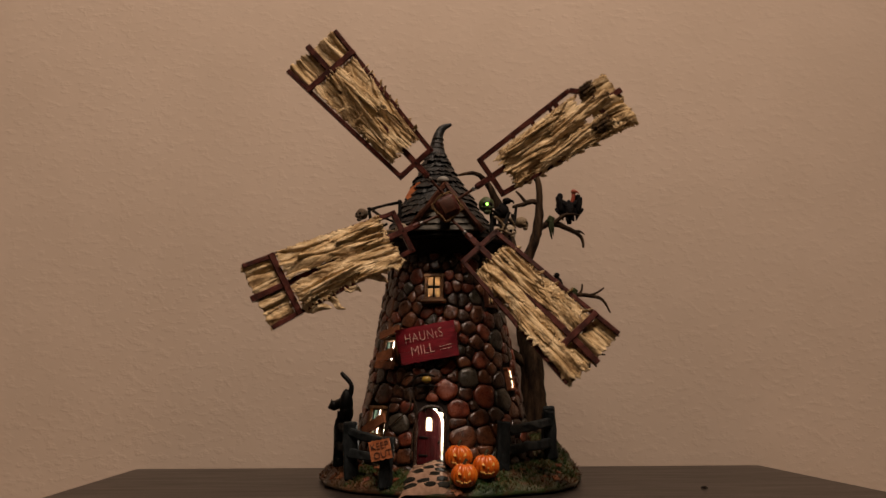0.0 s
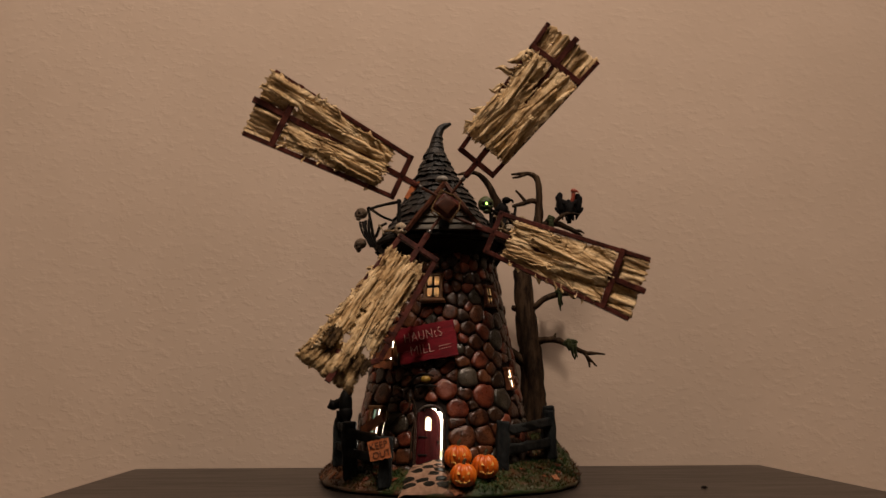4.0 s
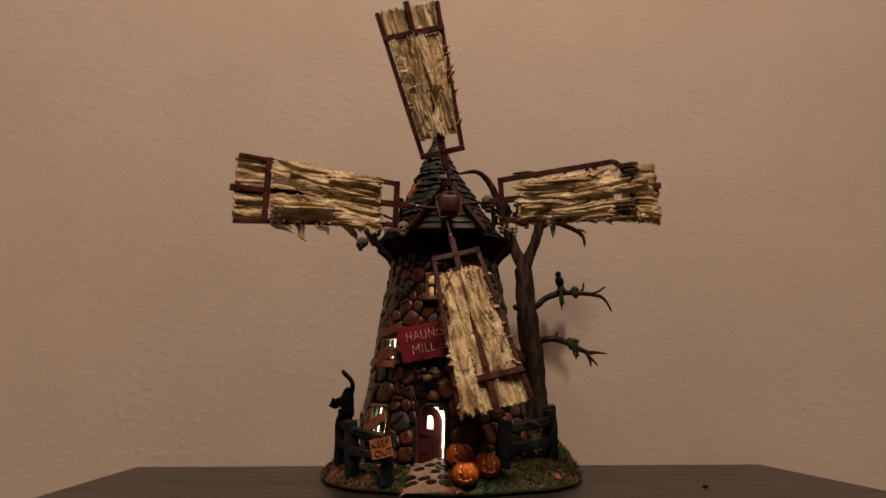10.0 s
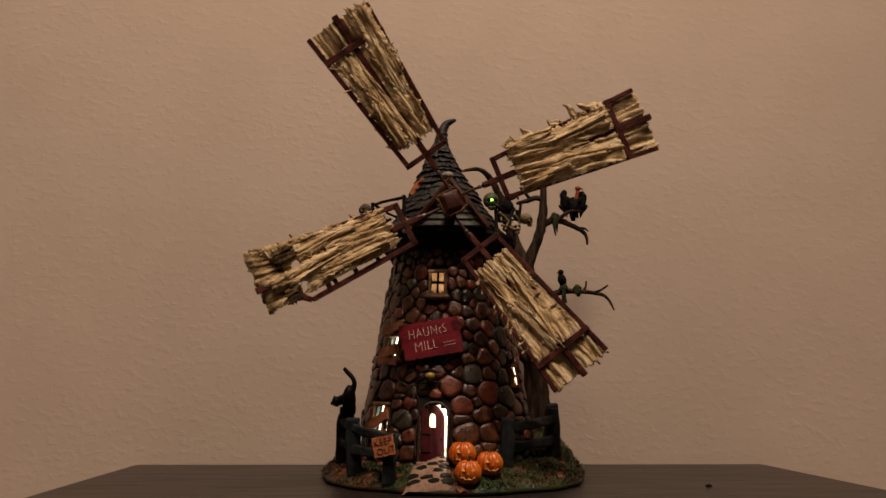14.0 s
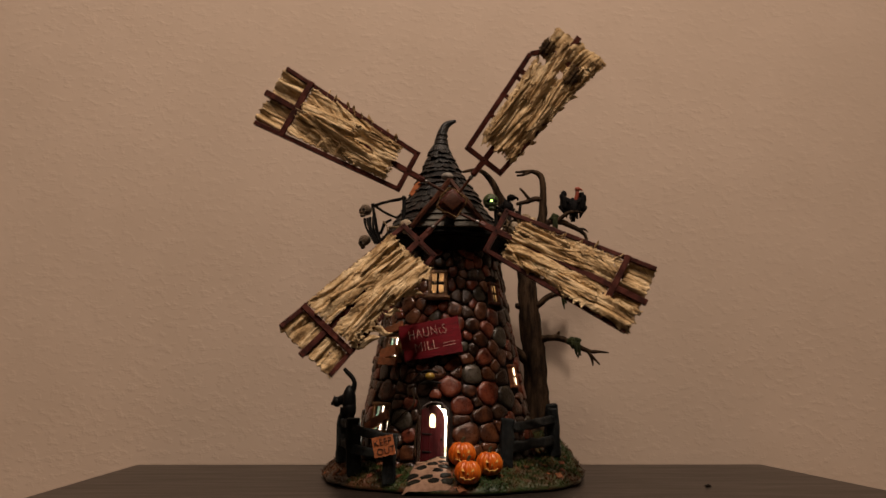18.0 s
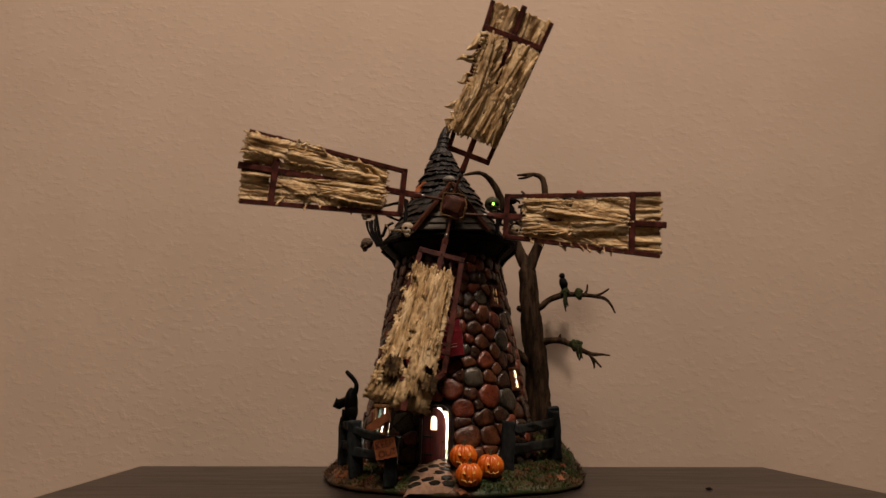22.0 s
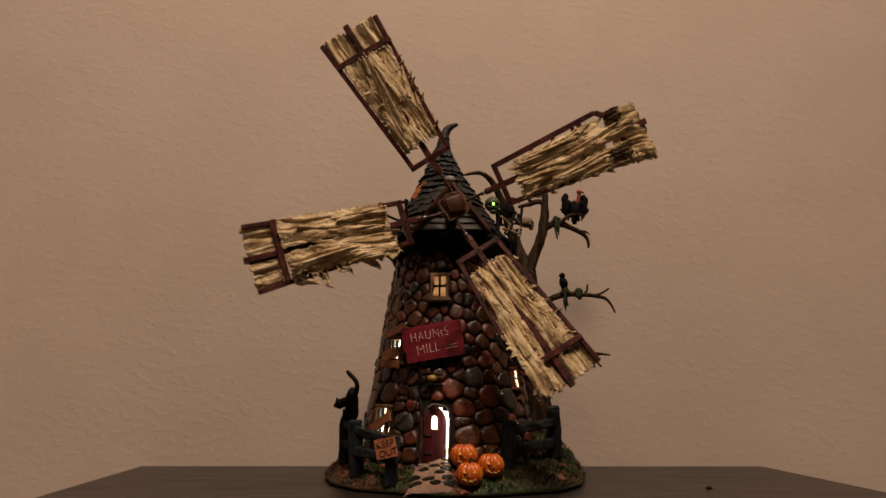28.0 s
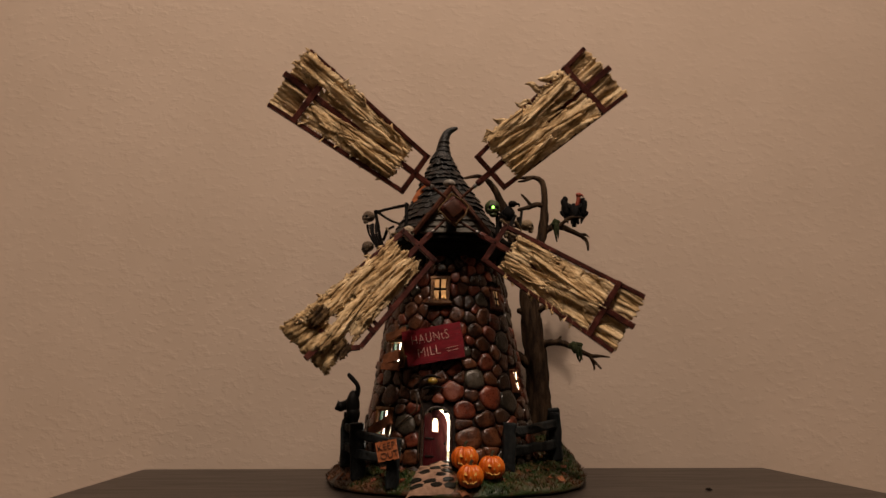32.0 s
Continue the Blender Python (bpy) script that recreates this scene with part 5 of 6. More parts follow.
    if which == "B":
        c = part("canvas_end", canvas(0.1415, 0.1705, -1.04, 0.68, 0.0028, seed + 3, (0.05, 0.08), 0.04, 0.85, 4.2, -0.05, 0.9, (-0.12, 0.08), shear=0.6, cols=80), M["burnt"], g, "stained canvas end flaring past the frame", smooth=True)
        thick(c)
        for k, (r1, r2, lo, hi, tilt) in enumerate(((0.1220, 0.1600, -0.22, 0.22, 0.10), (0.1300, 0.1560, -1.00, -0.76, 0.0))):
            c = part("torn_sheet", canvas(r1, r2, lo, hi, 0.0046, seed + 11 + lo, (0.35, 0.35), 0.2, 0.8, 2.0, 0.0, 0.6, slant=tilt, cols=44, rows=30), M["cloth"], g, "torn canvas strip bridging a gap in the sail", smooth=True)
            thick(c)
        # first patch paints the shade in the torn gap; the second a charred corner
        for r1, r2, lo, hi, h in ((0.1360, 0.1500, -0.84, -0.42, 0.0072), (0.1440, 0.1540, 0.40, 0.80, 0.0066)):
            c = part("scorched_patch", canvas(r1, r2, lo, hi, h, seed + 27, (0.2, 0.2), 0.1, 0.62, 2.0, 0.0, 0.5, cols=40, rows=34), M["scorch_shade"], g, "dark brown canvas patch, for char and for painted shade in a gap", smooth=True)
            thick(c)
    else:
        for k, (lo, hi) in enumerate(((-0.97, -0.06), (0.06, 0.97))):
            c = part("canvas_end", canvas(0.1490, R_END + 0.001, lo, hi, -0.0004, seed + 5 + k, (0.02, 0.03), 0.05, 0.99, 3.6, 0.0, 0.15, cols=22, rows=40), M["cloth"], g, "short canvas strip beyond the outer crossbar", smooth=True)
            thick(c)
    side = {"A": -1, "B": -1, "C": 1, "D": 1}[which]
    count = {"A": 12, "B": 7, "C": 6, "D": 6}[which]
    flaps = []  # outwards, length, width, angle
    for k in range(count):
        r = 0.062 + 0.080 * (k + rnd.uniform(0.2, 0.8)) / count
        bend = {"A": (0.7, 1.5), "B": (0.5, 1.0), "C": (0.9, 1.9), "D": (1.9, 2.5)}[which]
        flaps.append((r, rnd.uniform(0.0050, 0.0090), rnd.uniform(0.0034, 0.0056), side * rnd.uniform(*bend)))
    if which == "D":
        flaps += [(0.0855, 0.0190, 0.0085, 2.15), (0.0740, 0.0105, 0.0070, 1.75), (0.1090, 0.0165, 0.0090, 2.3), (0.1240, 0.0205, 0.0085, 2.1), (0.1420, 0.0215, 0.0110, 2.45)]
    for k, (r, length, wide, ang) in enumerate(flaps):
        start = (cfg["hi"] if side > 0 else cfg["lo"]) * (0.72 if which == "D" else 0.84)
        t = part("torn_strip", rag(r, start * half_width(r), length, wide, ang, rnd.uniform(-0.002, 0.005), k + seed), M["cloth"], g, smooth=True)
        thick(t, 0.0006)
    for s in (-1, 0, 1):
        p = sail_point(R_IN, s * (w1 + 0.0002), 0.0022)
        part("pin", bx((0.0013, 0.0010, 0.0013), Matrix.Translation(p), bevel=0.0003), M["black_iron"], g)
    return g


def hub(mill):
    g = empty("hub", HUB, mill)
    g["label"] = "rough square maroon hub bound with twine"
    bm = bmesh.new()
    box(bm, (0.0180, 0.0130, 0.0180), pose(0, -0.0005, 0, 0, 7, 0), bevel=0.0030, seg=3, cuts=3)
    for v in bm.verts:
        v.co += noise.noise_vector(v.co * 160) * 0.0011
    part("hub_block", bm, M["sail_wood"], g, smooth=True)
    bm = bmesh.new()
    box(bm, (0.0125, 0.0026, 0.0125), pose(0, -0.0072, 0, 0, 7, 0), bevel=0.0009, seg=2, cuts=3)
    for v in bm.verts:
        v.co += noise.noise_vector(v.co * 230) * 0.0006
    part("hub_cap", bm, M["rafter"], g, smooth=True)
    for k, (y, lift) in enumerate(((-0.0058, 0.0008), (-0.0042, 0.0004), (0.0035, 0.0004))):
        pts = []
        for i in range(33):
            a = 2 * math.pi * i / 32
            rr = 0.0093 / max(abs(math.cos(a)), abs(math.sin(a))) ** 0.75 + lift + 0.0005 * math.sin(5 * a + 2 * k)
            pts.append((rr * math.cos(a + 0.12), y + 0.0008 * math.sin(3 * a + k), rr * math.sin(a + 0.12)))
        part("twine_wrap", tb(pts, [0.00052] * 33, sides=6, knobs=0.25), M["rope"], g, "tan twine wound round the hub", smooth=True)
    return g


def windmill():
    mill = empty("windmill")
    tagged(mill, "miniature haunted stone windmill with four tattered sails", "model windmill")
    tower(mill)
    doorway(mill)
    sash("window", mill, "top", 0.0135, 0.0212, glass="tan_pane", label="lit four-pane window with a tan wooden frame")
    sash("window", mill, "mid", 0.0150, 0.0195, bars=False, label="lit boarded-up window with a teal edge")
    sash("window", mill, "low", 0.0160, 0.0225, bars=False, label="lit boarded-up window beside the door")
    sash("window", mill, "right_top", 0.0092, 0.0175, wood="rafter", out=0.0012, sill=False, glass="dim_pane", label="lit side window with an orange-brown frame")
    sash("window", mill, "right_low", 0.0090, 0.0175, out=0.0008, frame_w=0.0024, wood="old_board", sill=False, glass="pane", label="lit side window with an orange-brown frame")
    boards_over(mill)
    name_sign(mill)
    lantern(mill)
    vines(mill)
    balcony(mill)
    roof(mill)
    gable(mill)
    bm = bmesh.new()
    blob(bm, (AX, AY + 0.008, 0.069), (0.005, 0.005, 0.009), 2)
    part("light_bulb", bm, M["bulb"], mill, "small lit bulb inside the tower", smooth=True)
    moving = [(hub(mill), 0.0)]
    for which, offset, cone, aside, label in (("B", 0.0, 11.1, 0.0005, "sail with a flared, torn canvas end and a cut corner"), ("C", -81.1, 14.1, -0.0046, "sail of torn tan canvas on a maroon frame"), ("D", 173.9, 12.4, 0.0034, "sail with long torn strips along one edge"), ("A", 100.5, 6.7, -0.0058, "sail of wrinkled tan canvas on a maroon frame")):
        moving.append((sail(mill, which, label, cone, aside), offset))
    return moving

# ---- tree, fences and figures on the base ----


def dead_tree():
    t = empty("dead_tree")
    tagged(t, "bare gnarled dark tree with hanging moss beside the mill", "tree")
    y, far = 0.069, 0.741 / 0.727  # the tree stands beside the mill, a little behind its middle

    def limb(name, pts, radii, **k):
        part(name, tb([(x * far, y + dy, 0.08 + (z - 0.08) * far) for x, dy, z in pts], radii, knobs=0.25, ridges=0.22, **k), M["bark"], t, smooth=True)

    g0 = ground(0.086, y) - 0.004
    limb("trunk", [(0.0885, 0, g0), (0.0882, 0, 0.045), (0.0874, 0, 0.075), (0.0857, 0, 0.117), (0.0805, 0, 0.159), (0.0790, 0, 0.190), (0.0790, 0, 0.204)], [0.0175, 0.0140, 0.0128, 0.0117, 0.0102, 0.0096, 0.0060], sides=32)
    for a in range(0, 360, 60):
        c, s = math.cos(radians(a)), math.sin(radians(a))
        x2, y2 = 0.087 + c * 0.026, y + s * 0.022
        limb("root", [(0.087 + c * 0.010, s * 0.010, g0 + 0.020), (0.087 + c * 0.018, s * 0.016, g0 + 0.008), (x2, y2 - y, 0.012)], [0.006, 0.0048, 0.002])
    limb("bough", [(0.080, 0, 0.198), (0.0845, 0, 0.210), (0.0920, 0, 0.226), (0.0960, 0, 0.243), (0.0975, 0, 0.262), (0.0980, 0, 0.280), (0.0955, 0, 0.292), (0.087, 0, 0.2965), (0.070, 0, 0.2955)], [0.0075, 0.0066, 0.0058, 0.0052, 0.0045, 0.0040, 0.0034, 0.0026, 0.0013])
    limb("twig", [(0.086, 0, 0.2965), (0.078, -0.002, 0.2925), (0.071, -0.002, 0.2915)], [0.0020, 0.0016, 0.0010])
    limb("branch", [(0.097, 0, 0.266), (0.088, -0.002, 0.267), (0.081, -0.004, 0.264), (0.070, -0.006, 0.2605)], [0.0036, 0.0030, 0.0027, 0.0015])
    limb("twig", [(0.084, -0.003, 0.266), (0.079, -0.004, 0.272), (0.0735, -0.005, 0.2775)], [0.0022, 0.0017, 0.0009])
    limb("branch", [(0.095, 0, 0.238), (0.1025, 0.006, 0.244), (0.1105, 0.012, 0.248), (0.1235, 0.016, 0.2455), (0.1380, 0.016, 0.2380), (0.1435, 0.016, 0.231), (0.1440, 0.016, 0.223)], [0.0044, 0.0040, 0.0036, 0.0032, 0.0024, 0.0019, 0.0009])
    limb("twig", [(0.135, 0.016, 0.2398), (0.141, 0.015, 0.2398), (0.1455, 0.015, 0.2368)], [0.0017, 0.0014, 0.0008])
    limb("twig", [(0.1135, 0.013, 0.247), (0.1215, 0.011, 0.2540), (0.1290, 0.010, 0.2570), (0.1400, 0.010, 0.2560)], [0.0026, 0.0022, 0.0018, 0.0009])
    limb("bough", [(0.079, 0, 0.198), (0.072, 0.004, 0.215), (0.064, 0.008, 0.240), (0.0555, 0.008, 0.268), (0.0485, 0.006, 0.283), (0.0400, 0.004, 0.2945), (0.030, 0.002, 0.2985), (0.0160, 0.0, 0.2955)], [0.0075, 0.0066, 0.0058, 0.0050, 0.0040, 0.0032, 0.0024, 0.0012])
    limb("branch", [(0.083, 0, 0.155), (0.091, -0.004, 0.160), (0.1015, -0.006, 0.168), (0.116, -0.006, 0.1722), (0.130, -0.006, 0.1720), (0.147, -0.006, 0.1705), (0.157, -0.006, 0.1665), (0.1640, -0.006, 0.1540)], [0.0048, 0.0042, 0.0036, 0.0031, 0.0027, 0.0021, 0.0017, 0.0008])
    limb("twig", [(0.143, -0.006, 0.1710), (0.151, -0.007, 0.1735), (0.1585, -0.007, 0.1785)], [0.0016, 0.0013, 0.0007])
    limb("twig", [(0.133, -0.006, 0.172), (0.1365, -0.006, 0.176), (0.1375, -0.006, 0.1825)], [0.0018, 0.0015, 0.0010])
    limb("branch", [(0.088, 0, 0.1235), (0.097, -0.006, 0.1265), (0.109, -0.010, 0.1270), (0.123, -0.012, 0.1210), (0.137, -0.012, 0.1145), (0.147, -0.012, 0.1140), (0.1560, -0.012, 0.1130)], [0.0048, 0.0040, 0.0035, 0.0030, 0.0024, 0.0016, 0.0008])
    limb("twig", [(0.134, -0.012, 0.116), (0.1405, -0.013, 0.1085), (0.1470, -0.013, 0.1015)], [0.0020, 0.0015, 0.0008])
    limb("twig", [(0.136, -0.012, 0.115), (0.1400, -0.012, 0.1060), (0.1405, -0.012, 0.1005)], [0.0018, 0.0013, 0.0007])
    limb("twig", [(0.105, -0.008, 0.1270), (0.108, -0.008, 0.1300), (0.1095, -0.008, 0.1335)], [0.0020, 0.0016, 0.0009])
    limb("branch", [(0.080, 0, 0.104), (0.070, -0.004, 0.113), (0.060, -0.006, 0.122)], [0.0060, 0.0050, 0.0030])
    limb("knot", [(0.075, 0, 0.158), (0.0685, -0.003, 0.159)], [0.0045, 0.0026])
    rnd = random.Random(8)
    for x, yy, z, n_len in ((0.1095, 0.062, 0.2480, 0.019), (0.1150, 0.048, 0.1725, 0.019), (0.1275, 0.048, 0.1725, 0.007), (0.1245, 0.042, 0.1215, 0.015), (0.120, 0.042, 0.122, 0.007)):
        bm = bmesh.new()
        tube(bm, [(x - 0.003, yy - 0.002, z - 0.001), (x, yy - 0.003, z + 0.0032), (x + 0.0035, yy - 0.003, z + 0.001)], [0.002, 0.0028, 0.002], sides=7, knobs=0.8)
        for k in range(3):
            xx = x + rnd.uniform(-0.0015, 0.0025)
            ln = n_len * rnd.uniform(0.6, 1)
            tube(bm, [(xx, yy - 0.004, z + 0.001), (xx + rnd.uniform(-0.001, 0.002), yy - 0.005, z - ln * 0.5), (xx + rnd.uniform(0, 0.002), yy - 0.004, z - ln)], [0.0019, 0.0015, 0.0004], sides=6, knobs=0.8)
        for v in bm.verts:
            v.co = Vector((v.co.x * far, v.co.y + 0.014, 0.08 + (v.co.z - 0.08) * far))
        part("moss_tuft", bm, M["moss"], t, "green hanging moss", smooth=True)


def vulture():
    bm = bmesh.new()
    blob(bm, (0.0005, 0, -0.002), (0.0056, 0.0055, 0.0100), 3, 0.25, freq=300)
    for s in (-1, 1):
        blob(bm, (s * 0.0092, 0.001, 0.0040), (0.0036, 0.0045, 0.0110), 3, 0.35, (0, s * 8, 0), freq=260)
        blob(bm, (s * 0.0088, 0.001, 0.0115 - 0.001 * s), (0.0032, 0.0036, 0.0040), 2, 0.25)
        tube(bm, [(0, 0, 0.002), (s * 0.005, 0, 0.0045), (s * 0.0085, 0.001, 0.007)], [0.0045, 0.0034, 0.003], sides=7, knobs=0.3)
        for k in range(4):
            tube(bm, [(s * (0.0062 + k * 0.0022), 0.001, 0.0), (s * (0.0072 + k * 0.0017), 0.0, -0.0065 + k * 0.0012), (s * (0.0066 + k * 0.0012), 0.0, -0.0125 + k * 0.0022)], [0.0020, 0.0016, 0.0005], sides=6, knobs=0.3)
        tube(bm, [(s * 0.0028, -0.002, -0.008), (s * 0.0032, -0.003, -0.0135)], [0.0018, 0.0013], sides=6)
    tube(bm, [(0, 0.003, -0.006), (0.0005, 0.005, -0.015)], [0.0036, 0.0022], sides=7)
    dark = len(bm.faces)
    tube(bm, [(0.0025, -0.001, 0.0055), (0.0040, -0.002, 0.0110), (0.0044, -0.002, 0.0150)], [0.0024, 0.0019, 0.0019], sides=8, knobs=0.2)
    blob(bm, (0.0046, -0.0025, 0.0168), (0.0031, 0.0028, 0.0026), 2, 0.2)
    tube(bm, [(0.006, -0.003, 0.0168), (0.0084, -0.0035, 0.0160), (0.0087, -0.0035, 0.0140)], [0.0014, 0.0009, 0.0003], sides=6)
    bm.faces.ensure_lookup_table()
    for f in bm.faces[dark:]:
        f.material_index = 1
    ob = part("vulture", bm, [M["bird_black"], M["bird_red"]], None, smooth=True, m=pose(0.1330, 0.0830, 0.2675) @ Matrix.Scale(1.05, 4))
    tagged(ob, "black vulture figure with a bare red head on a branch", "bird figurine")


def crow():
    bm = bmesh.new()
    blob(bm, (0, 0, 0), (0.0042, 0.005, 0.0062), 3, 0.08, (0, -12, 0))
    blob(bm, (-0.0012, -0.001, 0.0072), (0.0030, 0.0032, 0.0030), 2)
    tube(bm, [(-0.0025, -0.002, 0.0072), (-0.0052, -0.0035, 0.0064)], [0.0012, 0.0003], sides=6)
    tube(bm, [(0.0015, 0.002, -0.003), (0.0035, 0.004, -0.011)], [0.0026, 0.0012], sides=6)
    for s in (-1, 1):
        tube(bm, [(s * 0.0014, 0, -0.005), (s * 0.0016, -0.001, -0.0095)], [0.0008, 0.0007], sides=5)
    ob = part("crow", bm, M["bird_black"], None, smooth=True, m=pose(0.1157, 0.0625, 0.1855) @ Matrix.Scale(1.02, 4))
    tagged(ob, "black crow figure perched on a tree branch", "bird figurine")


def cat():
    """The black cat arching on the fence post, tail up."""
    bm = bmesh.new()
    blob(bm, (0.0015, 0, 0.0165), (0.0074, 0.0070, 0.0135), 3, 0.05)
    blob(bm, (0.0020, 0, 0.0080), (0.0078, 0.0072, 0.0090), 3, 0.05)
    blob(bm, (-0.0125, -0.002, 0.0150), (0.0056, 0.0050, 0.0047), 3)
    blob(bm, (-0.0170, -0.003, 0.0135), (0.0024, 0.0024, 0.0020), 2)
    tube(bm, [(-0.001, 0, 0.018), (-0.006, -0.001, 0.0165), (-0.011, -0.002, 0.0155)], [0.0062, 0.0048, 0.0040], sides=10)
    for dx, dy in ((-0.0145, -0.004), (-0.0098, -0.0005)):
        tube(bm, [(dx, dy, 0.0180), (dx - 0.0003, dy, 0.0208)], [0.0019, 0.0002], sides=6)
    tube(bm, [(0.0050, 0.001, 0.0250), (0.0070, 0.001, 0.0300), (0.0060, 0.001, 0.0345), (0.0020, 0.001, 0.0385), (-0.0030, 0.001, 0.0420), (-0.0062, 0.001, 0.0446)], [0.0036, 0.0027, 0.0024, 0.0024, 0.0024, 0.0018], sides=10)
    for dx, dy in ((-0.0052, -0.003), (-0.0046, 0.003), (0.004, -0.0035), (0.004, 0.0035)):
        tube(bm, [(dx * 0.8, dy, 0.010), (dx, dy, 0.004), (dx - 0.0008, dy, -0.0015)], [0.0032, 0.0024, 0.0021], sides=7)
    ob = part("cat", bm, M["fur_black"], None, smooth=True, m=pose(-0.0842, -0.0245, 0.0525, 0, 0, -20) @ Matrix.Diagonal((0.76, 0.92, 0.94, 1)))
    tagged(ob, "glossy black cat figure with raised tail on the fence", "cat figurine")


def rough_post(x, y, z1, wide, deep, parent, lean=(0, 0), sink=0.002, seed=0):
    z0 = ground(x, y) - sink
    bm = bmesh.new()
    box(bm, (wide, deep, z1 - z0), pose(0, 0, 0), bevel=wide * 0.16, seg=2, cuts=4)
    for v in bm.verts:
        v.co += noise.noise_vector(v.co * 130 + Vector((seed, seed * 2, 0))) * wide * 0.14
    return part("post", bm, M["post_dark"], parent, m=pose(x, y, (z0 + z1) / 2, lean[0], lean[1], 0))


def rough_rail(p, q, tall, deep, parent, seed=0):
    p, q = Vector(p), Vector(q)
    d = q - p
    bm = bmesh.new()
    box(bm, (d.length, deep, tall), None, bevel=tall * 0.2, seg=2, cuts=5)
    for v in bm.verts:
        v.co += noise.noise_vector(v.co * 120 + Vector((seed, 3, seed * 2))) * tall * 0.2
    m = Matrix.Translation((p + q) / 2) @ d.to_track_quat("X", "Z").to_matrix().to_4x4()
    return part("rail", bm, M["post_dark"], parent, m=m)


def fences():
    f = empty("fence")
    tagged(f, "dark slate rustic post-and-rail fence beside the door", "fence", "rustic fences")
    rough_post(-0.0880, -0.0200, 0.0560, 0.0105, 0.010, f, (0, 2), seed=1)
    rough_post(-0.0745, -0.0550, 0.0545, 0.0115, 0.010, f, (0, -3), seed=2)
    rough_rail((-0.0905, -0.0220, 0.0500), (-0.0740, -0.0560, 0.0470), 0.0065, 0.004, f, 3)
    rough_rail((-0.0905, -0.0220, 0.0330), (-0.0740, -0.0560, 0.0310), 0.0065, 0.004, f, 4)
    rough_rail((-0.0765, -0.0575, 0.0465), (-0.0440, -0.0800, 0.0395), 0.0075, 0.0042, f, 5)
    rough_rail((-0.0765, -0.0575, 0.0305), (-0.0455, -0.0800, 0.0265), 0.0075, 0.0042, f, 6)
    rough_post(-0.0435, -0.0825, 0.0440, 0.0105, 0.009, f, (0, 2), seed=7)
    f = empty("fence")
    tagged(f, "dark slate rustic post-and-rail fence below the tree", "fence", "rustic fences")
    rough_post(0.0485, -0.0600, 0.0550, 0.0105, 0.010, f, (0, 2), seed=8)
    rough_post(0.0945, 0.0000, 0.0615, 0.0110, 0.010, f, (0, -2), seed=9)
    rough_post(0.0960, 0.0220, 0.0650, 0.0110, 0.010, f, (0, 3), seed=10)
    rough_rail((0.0480, -0.0610, 0.0465), (0.0965, -0.0010, 0.0515), 0.0085, 0.0042, f, 11)
    rough_rail((0.0480, -0.0610, 0.0315), (0.0955, -0.0010, 0.0340), 0.0085, 0.0042, f, 12)
    rough_rail((0.0945, -0.0020, 0.0520), (0.0960, 0.0240, 0.0545), 0.0075, 0.004, f, 13)
    rough_rail((0.0945, -0.0020, 0.0345), (0.0960, 0.0240, 0.0390), 0.0075, 0.004, f, 14)
    s = empty("warning_sign")
    tagged(s, "small orange wooden KEEP OUT sign nailed to the fence", "sign")
    s.matrix_basis = pose(-0.0478, -0.0905, 0.0348, -4, -12, -8) @ Matrix.Scale(0.80, 4)
    part("sign_board", board(0.0205, 0.0185, 0.0024, 0.0012, None, 4, 10), M["orange_wood"], s)
    words("lettering", "KEEP", 0.0088, M["black_letter"], s, pose(0, -0.0016, 0.0038, 0, -3, 0), weight=-0.0002, spacing=0.95)
    words("lettering", "OUT", 0.0088, M["black_letter"], s, pose(0.0018, -0.0016, -0.0045, 0, -3, 0), weight=-0.0002, spacing=0.95)


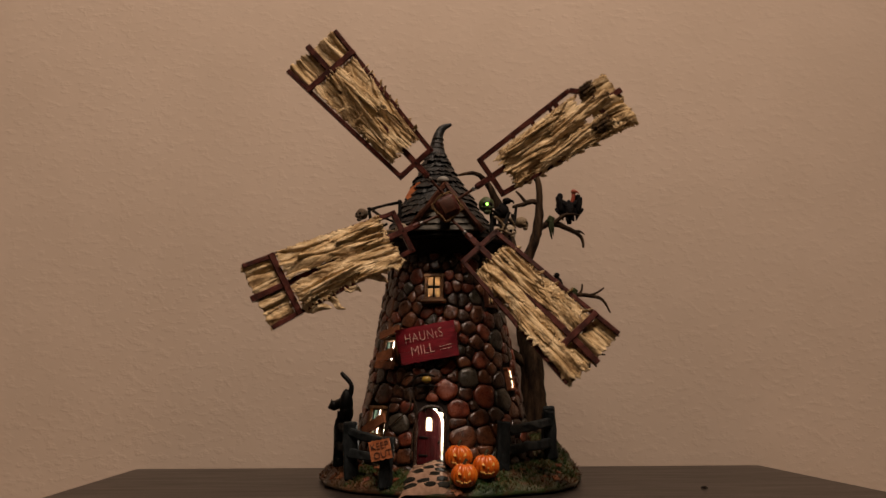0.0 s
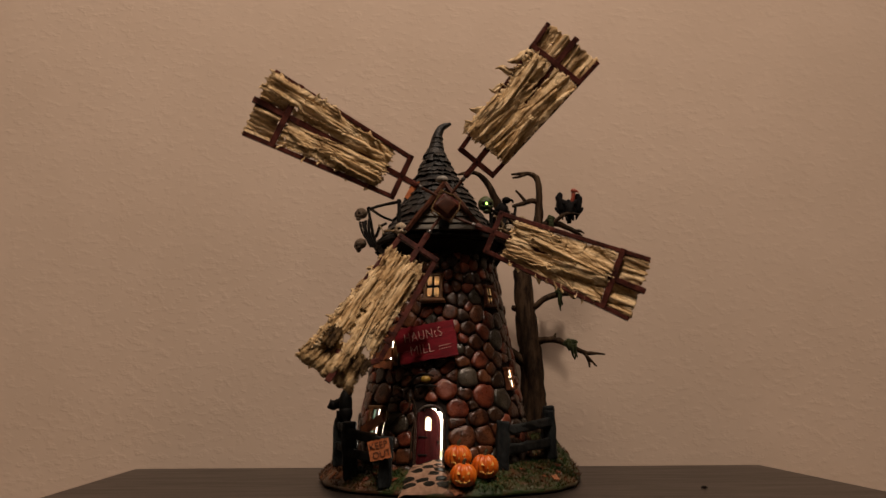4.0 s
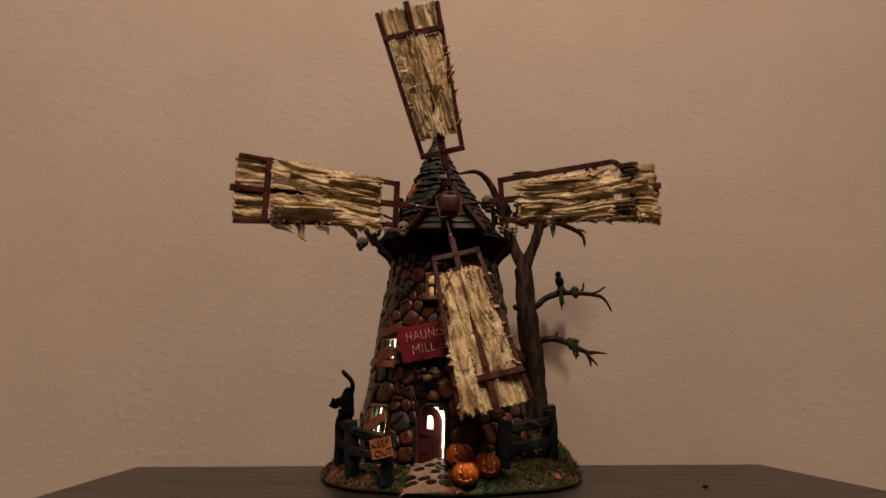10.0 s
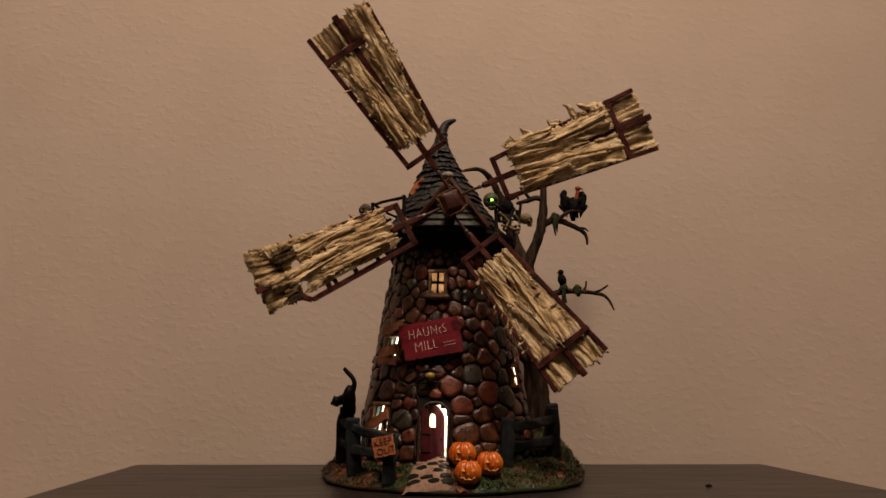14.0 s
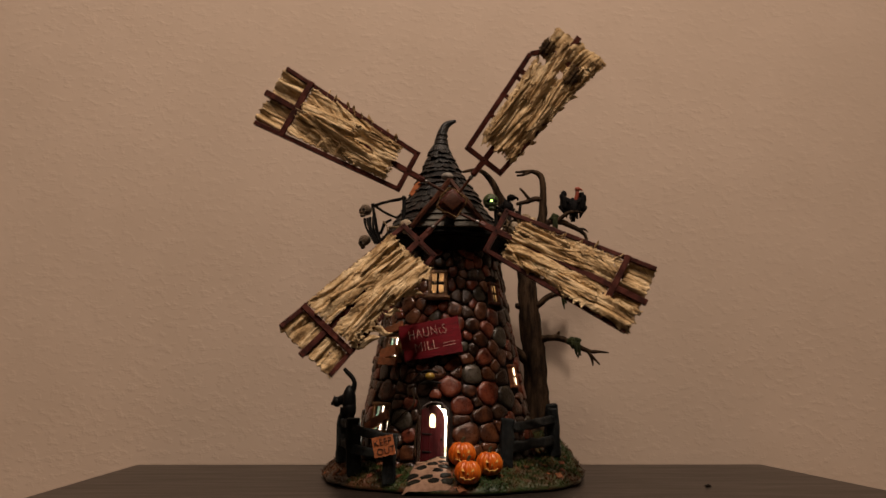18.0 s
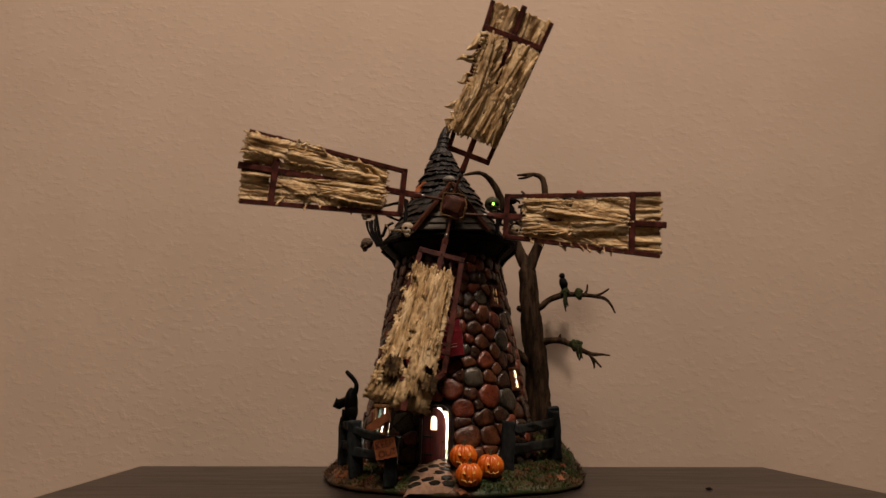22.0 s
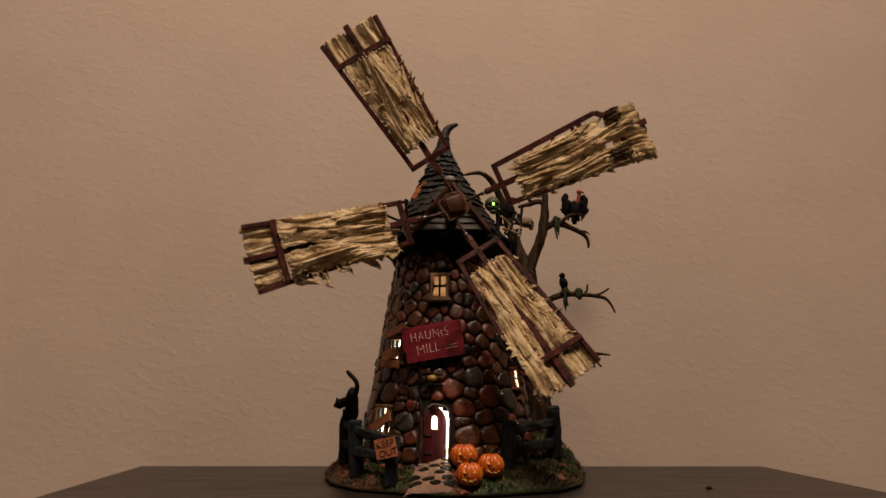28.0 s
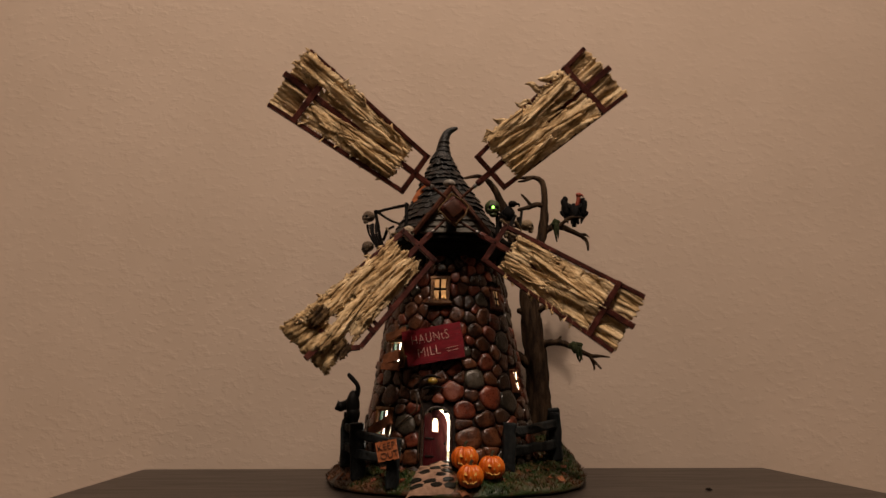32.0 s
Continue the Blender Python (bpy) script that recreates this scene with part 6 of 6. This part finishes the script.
def pumpkin(x, y, r, turn, label):
    z = ground(x, y) + r * 0.84
    p = empty("pumpkin")
    tagged(p, label, "pumpkin", "carved pumpkins by the path")
    p.matrix_basis = pose(x, y, z, 0, 0, turn)
    bm = bmesh.new()
    bmesh.ops.create_uvsphere(bm, u_segments=88, v_segments=20, radius=r)

    def skin(v):
        a = math.atan2(v.y, v.x)
        ribs = 1 - 0.20 * (1 - abs(math.sin(a * 6.5))) * (math.hypot(v.x, v.y) / r)
        dip = 0.2 * max(0, 1 - math.hypot(v.x, v.y) / (r * 0.5))
        return Vector((v.x * ribs, v.y * ribs, v.z * (0.92 - dip)))

    for v in bm.verts:
        v.co = skin(v.co)
    part("rind", bm, M["pumpkin"], p, smooth=True)
    part("stem", tb([(0, 0, r * 0.62), (0.0004, 0, r * 0.95), (r * 0.2, 0, r * 1.15)], [r * 0.16, r * 0.11, r * 0.13], sides=7, knobs=0.3), M["stem"], p, "dark stubby stem")

    def patch(name, shape):
        """A shallow painted cut on the rind, from points in shares of the radius."""
        bm = bmesh.new()
        top = []
        for u, w in shape:
            d = Vector((u, -math.sqrt(max(0.05, 1 - u * u - w * w)), w)) * r
            top.append(skin(d))
        lo = [bm.verts.new(v * 0.97) for v in top]
        hi = [bm.verts.new(v * 1.07) for v in top]
        k = len(top)
        bm.faces.new(hi)
        for i in range(k):
            bm.faces.new((lo[i], lo[(i + 1) % k], hi[(i + 1) % k], hi[i]))
        bmesh.ops.recalc_face_normals(bm, faces=bm.faces[:])
        part(name, bm, M["face"], p)

    for s in (-1, 1):
        patch("carved_eye", [(s * 0.24, 0.14), (s * 0.46, 0.17), (s * 0.40, 0.38)])
    patch("carved_nose", [(-0.08, -0.08), (0.08, -0.08), (0.0, 0.10)])
    n = 7
    for i in range(n - 1):
        u1, u2 = -0.55 + 1.1 * i / (n - 1), -0.55 + 1.1 * (i + 1) / (n - 1)
        z1, z2 = (-0.28 - 0.20 * (1 - (u / 0.55) ** 2) + (0.06 if (i + k) % 2 else -0.03) for k, u in enumerate((u1, u2)))
        patch("carved_mouth", [(u1, z1 - 0.03), (u2, z2 - 0.03), (u2, z2 + 0.03), (u1, z1 + 0.03)])


def scatter(base):
    rnd = random.Random(21)

    def spot():
        while True:
            a = rnd.uniform(0, 2 * math.pi)
            q = math.sqrt(rnd.uniform(0.25, 0.99))
            q *= edge_of(a)
            x, y = BASE_C[0] + BASE_R[0] * q * math.cos(a), BASE_C[1] + BASE_R[1] * q * math.sin(a)
            if math.hypot(x - AX, y - AY) < 0.079 or (y < -0.055 and abs(x + 0.0115 + 0.051 * (-0.0585 - y)) < 0.0158 + 0.071 * (-0.0585 - y)):
                continue
            return x, y

    shapes = []
    for k in range(4):
        bm = bmesh.new()
        n = 9
        ring, hi = [], []
        for i in range(n):
            a = 6.2832 * i / n
            rr = (1.0 if i % 2 else 0.62) * rnd.uniform(0.85, 1.1)
            ring.append(bm.verts.new((rr * math.cos(a) * 1.25, rr * math.sin(a), 0.15 * rr * math.sin(a * 2 + k))))
        top = bm.verts.new((0, 0, 0.28))
        for i in range(n):
            bm.faces.new((ring[i], ring[(i + 1) % n], top))
        low = [bm.verts.new(v.co - Vector((0, 0, 0.25))) for v in ring]
        for i in range(n):
            bm.faces.new((low[i], low[(i + 1) % n], ring[(i + 1) % n], ring[i]))
        me = bpy.data.meshes.new("leaf")
        bm.to_mesh(me)
        bm.free()
        me.materials.append(M["leaf"])
        shapes.append(me)
    for k in range(84):
        x, y = spot()
        if k < 34:
            x, y = -0.035 - rnd.random() * 0.062, -0.035 - rnd.random() * 0.045
            if math.hypot(x - AX, y - AY) < 0.079 or math.hypot((x - BASE_C[0]) / BASE_R[0], (y - BASE_C[1]) / BASE_R[1]) > 0.93:
                continue
        s = rnd.uniform(0.0022, 0.0048) * (1.15 if k < 34 else 1)
        ob = new("leaf", rnd.choice(shapes))
        ob.parent = base
        d = 0.003
        slope = Vector((ground(x - d, y) - ground(x + d, y), ground(x, y - d) - ground(x, y + d), 2 * d)).to_track_quat("Z", "Y").to_matrix().to_4x4()
        ob.matrix_basis = Matrix.Translation((x, y, ground(x, y) + 0.0008)) @ slope @ pose(0, 0, 0, rnd.uniform(-10, 10), rnd.uniform(-10, 10), rnd.uniform(0, 360)) @ Matrix.Diagonal((s, s, s * 0.35, 1))
    for name, material, count, label in (("grass", M["grass"], 5500, "short moulded green grass blades"), ("dry_grass", M["dry_grass"], 2600, "short moulded tan grass blades"), ("rust_grass", M["rust_grass"], 5200, "short moulded rust-brown grass blades")):
        bm = bmesh.new()
        for _ in range(count):
            x, y = spot()
            rusty = noise.noise(Vector((x * 38, y * 38, 4))) + 0.9 * max(0.0, (-0.045 - x) / 0.05)
            if noise.noise(Vector((x * 45, y * 45, 2 if name == "grass" else 9))) < -0.32 or (name == "rust_grass") != (rusty > 0.22):
                continue
            a, h, w = rnd.uniform(0, 6.283), rnd.uniform(0.0014, 0.0036), rnd.uniform(0.00035, 0.0007)
            z = ground(x, y) - 0.0004
            lx, ly = rnd.uniform(-0.0026, 0.0026), rnd.uniform(-0.003, 0.001)
            p = [bm.verts.new((x + w * math.cos(a + 2.094 * i), y + w * math.sin(a + 2.094 * i), z)) for i in range(3)]
            t = bm.verts.new((x + lx, y + ly, z + h))
            for i in range(3):
                bm.faces.new((p[i], p[(i + 1) % 3], t))
        tagged(part(name, bm, material, base, label), kind="stuff")


def crumb():
    bm = bmesh.new()
    blob(bm, (0, 0, 0.0010), (0.0024, 0.0016, 0.0011), 2, 0.5, freq=700)
    blob(bm, (0.0022, 0.0004, 0.0007), (0.0012, 0.0010, 0.0008), 1, 0.4, freq=700)
    ob = part("crumb", bm, M["mortar"], None, smooth=True, m=pose(0.2150, -0.0387, 0.0))
    tagged(ob, "tiny dark crumb lying on the table top", "crumb")


BASE = display_base()
MOVING = windmill()
dead_tree()
vulture()
crow()
cat()
fences()
pumpkin(0.0124, -0.0730, 0.0110, 4, "orange carved pumpkin with a yellow grin, the rear one")
pumpkin(0.0160, -0.0985, 0.0102, -2, "orange carved pumpkin with a yellow grin, by the rim")
pumpkin(0.0328, -0.0830, 0.0106, 10, "orange carved pumpkin with a yellow zigzag mouth")
scatter(BASE)
crumb()

# ---- what moves ----
START, SPEED = 32.8, 38.927  # degrees against the clock at the start, and degrees a second with the clock


def sway(t):
    """The small unevenness of the turning, the same at every round."""
    a = radians(SPEED * t)
    return -0.04 + 0.36 * math.cos(a) + 0.09 * math.sin(a) + 0.51 * math.cos(2 * a) - 0.08 * math.sin(2 * a)


def motions():
    """The hub and the four sails turn together about the shaft."""
    for ob, offset in MOVING:
        rows = []
        for k in range(129):
            t = k / 4
            rows.append((t, Matrix.Translation(HUB) @ SHAFT @ pose(0, 0, 0, 0, -(START + offset + sway(t) - SPEED * t), 0)))
        walk(ob, rows)


motions()
